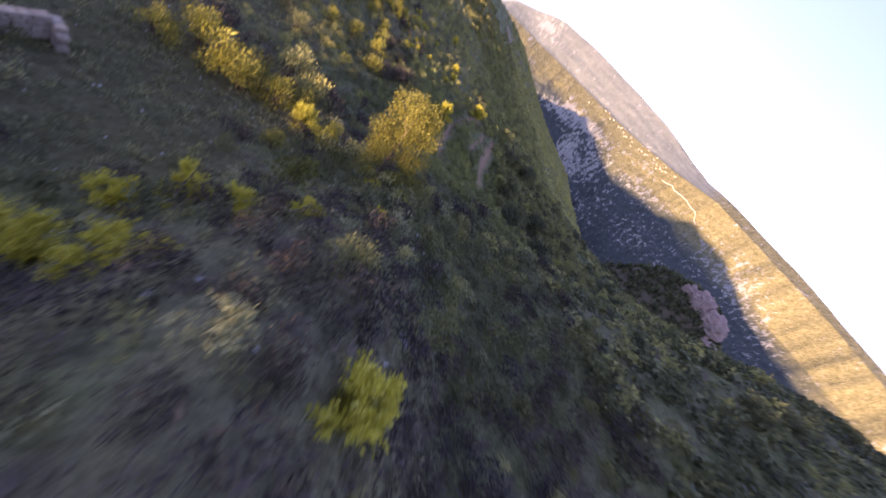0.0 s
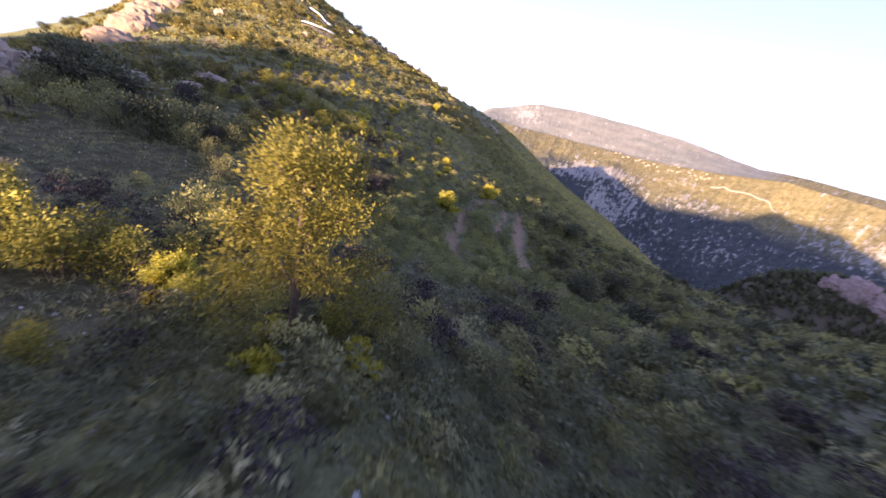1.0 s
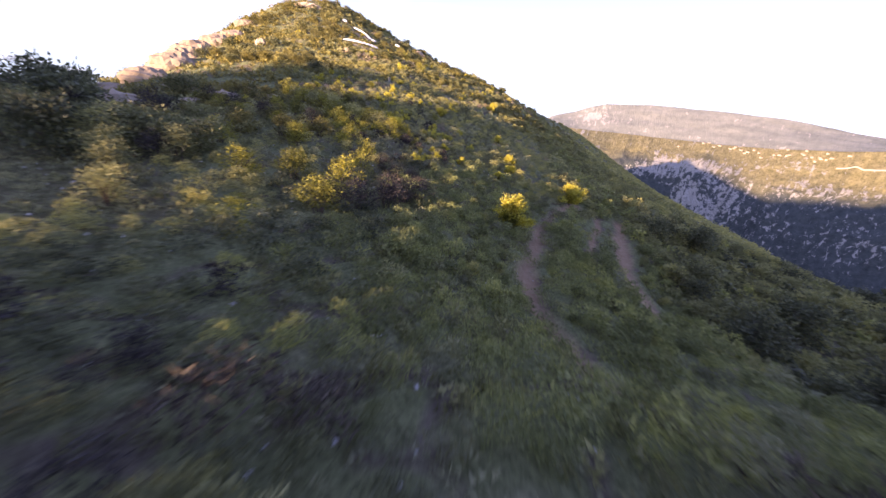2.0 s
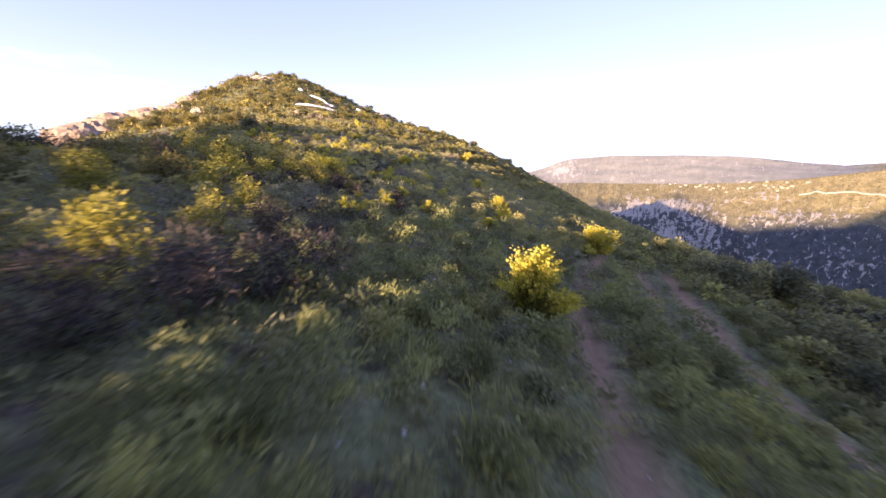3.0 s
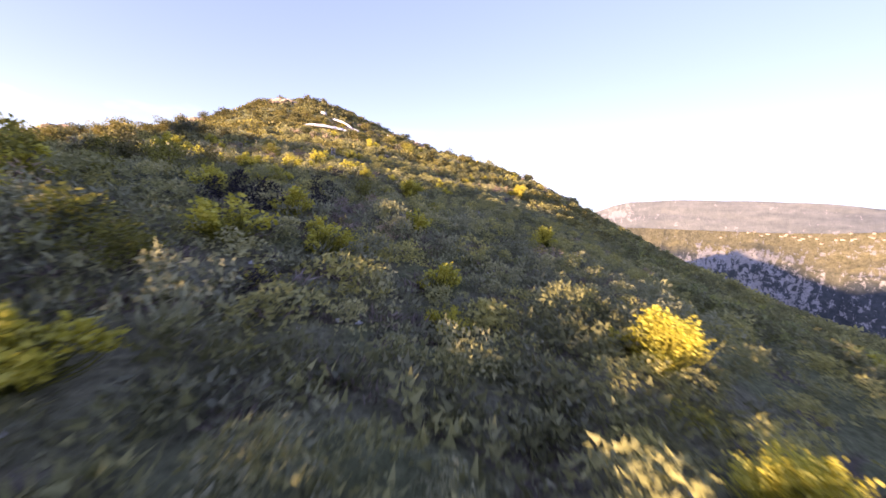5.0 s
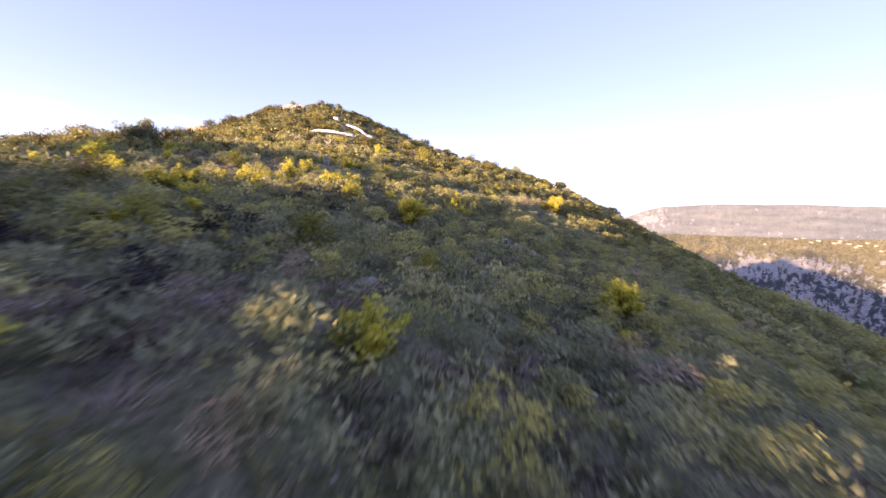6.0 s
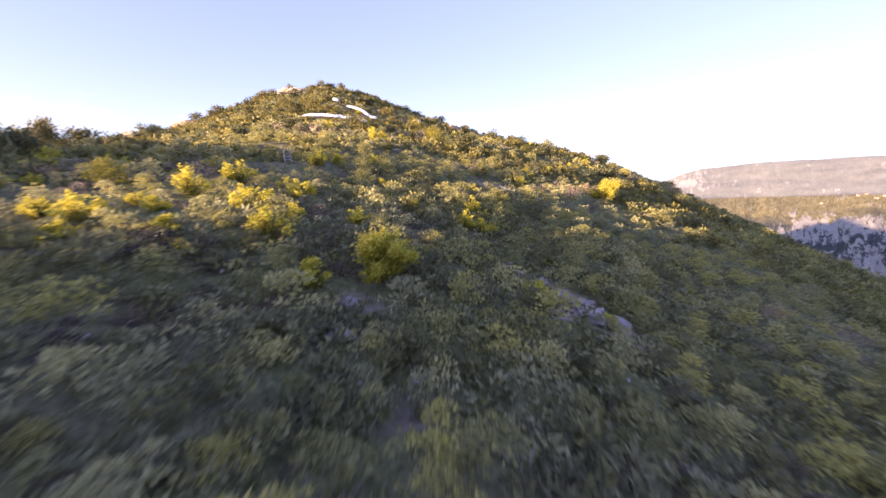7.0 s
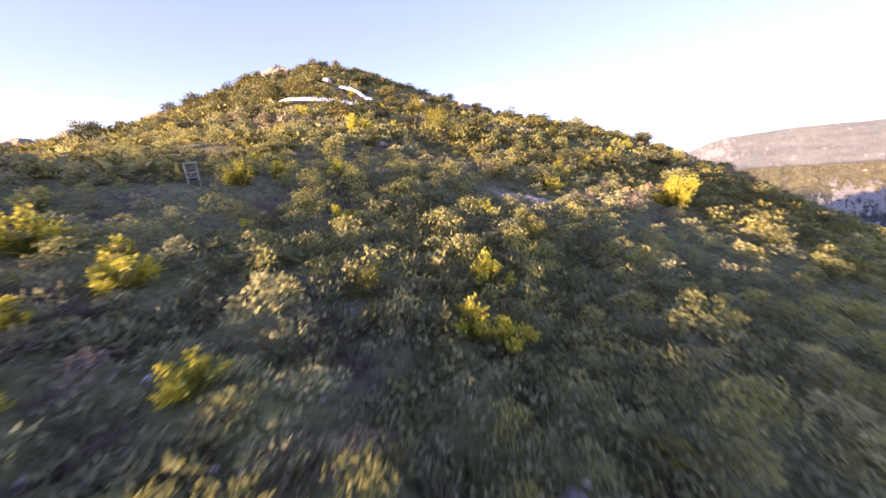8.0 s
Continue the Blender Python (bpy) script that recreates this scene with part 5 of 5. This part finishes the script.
white_strip(STRIPS[0], 0.4, "long strip of crumpled white sheeting laid across the upper slope")
white_strip(STRIPS[1], 0.42, "strip of white sheeting running down the upper slope")
white_strip(STRIPS[2], 0.5, "short scrap of white sheeting caught below the summit")
white_strip(STRIPS[3], 0.5, "bundle of white sheeting lying by the skyline")


def stone_wall(x, y, turn, length, high):
    ob = new("stone_wall")
    r = random.Random(5)
    for row in range(4):
        u = -length / 2 + (0.2 if row % 2 else 0)
        while u < length / 2:
            w = r.uniform(0.35, 0.6)
            bm = bmesh.new()
            h = high / 4
            box(bm, u, -0.2, row * h, u + w - 0.02, 0.2, row * h + h - 0.015)
            part("stone", bm, M_ROCK, ob, soft=0.03)
            u += w
    ob.matrix_basis = pose(x, y, gz(x, y) - 0.05, 0, 0, turn)
    tagged(ob, "low ruined wall of pale squared stones by the meadow", "wall")


stone_wall(-7.6, 19.0, 70, 3.2, 1.0)
stone_wall(-6.6, 20.6, 150, 0.8, 1.0)


# ---------------------------------------------------------------- the wooded knoll in the gorge
def knoll_z(x, y):
    u, v = (x - 217) * 0.72 - (y - 192) * 0.69, (x - 217) * 0.69 + (y - 192) * 0.72
    z = -172 + 131 * np.exp(-0.5 * (np.abs(u) / 57) ** 2.4 - 0.5 * (np.abs(v) / 40) ** 2)
    return z + 3.2 * fbm(x, y, 20, 3, 67)


def wooded_knoll():
    xs, ys = np.linspace(70, 340, 90), np.linspace(80, 350, 90)
    X, Y = np.meshgrid(xs, ys, indexing="ij")
    me = mesh_of("knoll", np.stack([X, Y, knoll_z(X, Y)], -1).reshape(-1, 3), grid_faces(90, 90), M_GROUND, True)
    tagged(new("ground_knoll", me), "steep wooded knoll standing in the gorge", "hillside", kind="structure")
    k = 2200
    p = np.stack([rng.normal(211, 36, k), rng.normal(186, 36, k)], 1)
    tufts = np.stack([tuft(s, 24, 0.36, 0.75) for s in range(160, 164)])[rng.integers(0, 4, k)]
    sc = rng.uniform(3.2, 6, k)[:, None, None]
    foot = np.concatenate([p, knoll_z(p[:, 0], p[:, 1])[:, None] - 0.4], 1)
    v = (tufts * sc + foot[:, None, :]).reshape(-1, 3)
    tagged(new("knoll_wood", fast_mesh("knoll_wood", v, np.arange(len(v)).reshape(-1, 3), M_DARK)), "dark evergreen wood covering the knoll", "woodland", kind="stuff")
    for n, (x, y, w, high) in enumerate(((206, 189, 13, 10), (211, 183, 19, 17), (219, 173, 22, 16), (225, 164, 19, 12))):
        ob = tagged(new("pink_crag", rock_mesh("pink_crag", 21 + n, M_PINK, 5, 0.5)), "bare pinkish rock face on the side of the wooded knoll", "rock", "pink rock faces")
        ob.matrix_basis = pose(x, y, float(knoll_z(np.array([x]), np.array([y]))[0]) + 2, 0, 0, -42) @ Matrix.Diagonal((w, w * 0.5, high, 1))


wooded_knoll()


# ---------------------------------------------------------------- far village and road
def far_house(wide, deep, high):
    ob = new("far_house")
    bm = bmesh.new()
    box(bm, -wide / 2, -deep / 2, -4, wide / 2, deep / 2, high)
    part("wall", bm, M_WALL, ob, "pale rendered walls")
    bm = bmesh.new()
    rise = deep * 0.18
    vs = [bm.verts.new(p) for p in ((-wide / 2 - 0.4, -deep / 2 - 0.4, high), (wide / 2 + 0.4, -deep / 2 - 0.4, high), (wide / 2 + 0.4, deep / 2 + 0.4, high), (-wide / 2 - 0.4, deep / 2 + 0.4, high),
                                    (-wide / 2 - 0.4, 0, high + rise), (wide / 2 + 0.4, 0, high + rise))]
    for f in ((0, 1, 5, 4), (2, 3, 4, 5), (1, 2, 5), (3, 0, 4), (3, 2, 1, 0)):
        bm.faces.new([vs[i] for i in f])
    part("roof", bm, M_ROOF, ob, "low clay-tiled roof")
    return tagged(ob, "pale house with a low tiled roof in the far village", "house", "far village")


houses = [far_house(3.4, 2.6, 1.5), far_house(4.4, 2.8, 1.4), far_house(2.6, 2.6, 2.0)]
for n in range(30):
    a = radians(rng.choice([rng.normal(24.5, 2.2), rng.normal(29.5, 2.2), rng.normal(33.5, 1.2)]))
    r = rng.normal(752, 9)
    x, y = OX + r * math.sin(a), OY + r * math.cos(a)
    z = float(far_z(np.array([x]), np.array([y]))[0])
    set_thing(houses[n % 3], pose(x, y, z, 0, 0, rng.uniform(0, 180)))
for h in houses:
    drop(h)


def far_road(azs, r0, r1, wide):
    a = np.radians(np.linspace(azs[0], azs[1], 90))
    r = np.linspace(r0, r1, 90) + 7 * np.sin(np.linspace(0, 5, 90))
    verts = []
    for k in (-0.5, 0.5):
        x, y = OX + (r + k * wide) * np.sin(a), OY + (r + k * wide) * np.cos(a)
        verts.append(np.stack([x, y, far_z(x, y) + 1.6], 1))
    low = np.concatenate(verts)
    low2 = low - np.array([0, 0, 6.0])
    v = np.concatenate([low, low2])
    f = []
    for k in range(89):
        f += [(k, k + 1, 90 + k + 1, 90 + k), (180 + k, 180 + 90 + k, 270 + k + 1, 181 + k), (k, 180 + k, 181 + k, k + 1), (90 + k, 91 + k, 271 + k, 270 + k)]
    tagged(new("road_far", mesh_of("road_far", v.tolist(), f, M_WALL)), "pale road cut along the far valley side", "road", kind="structure")


far_road((35.5, 43), 715, 690, 1.4)
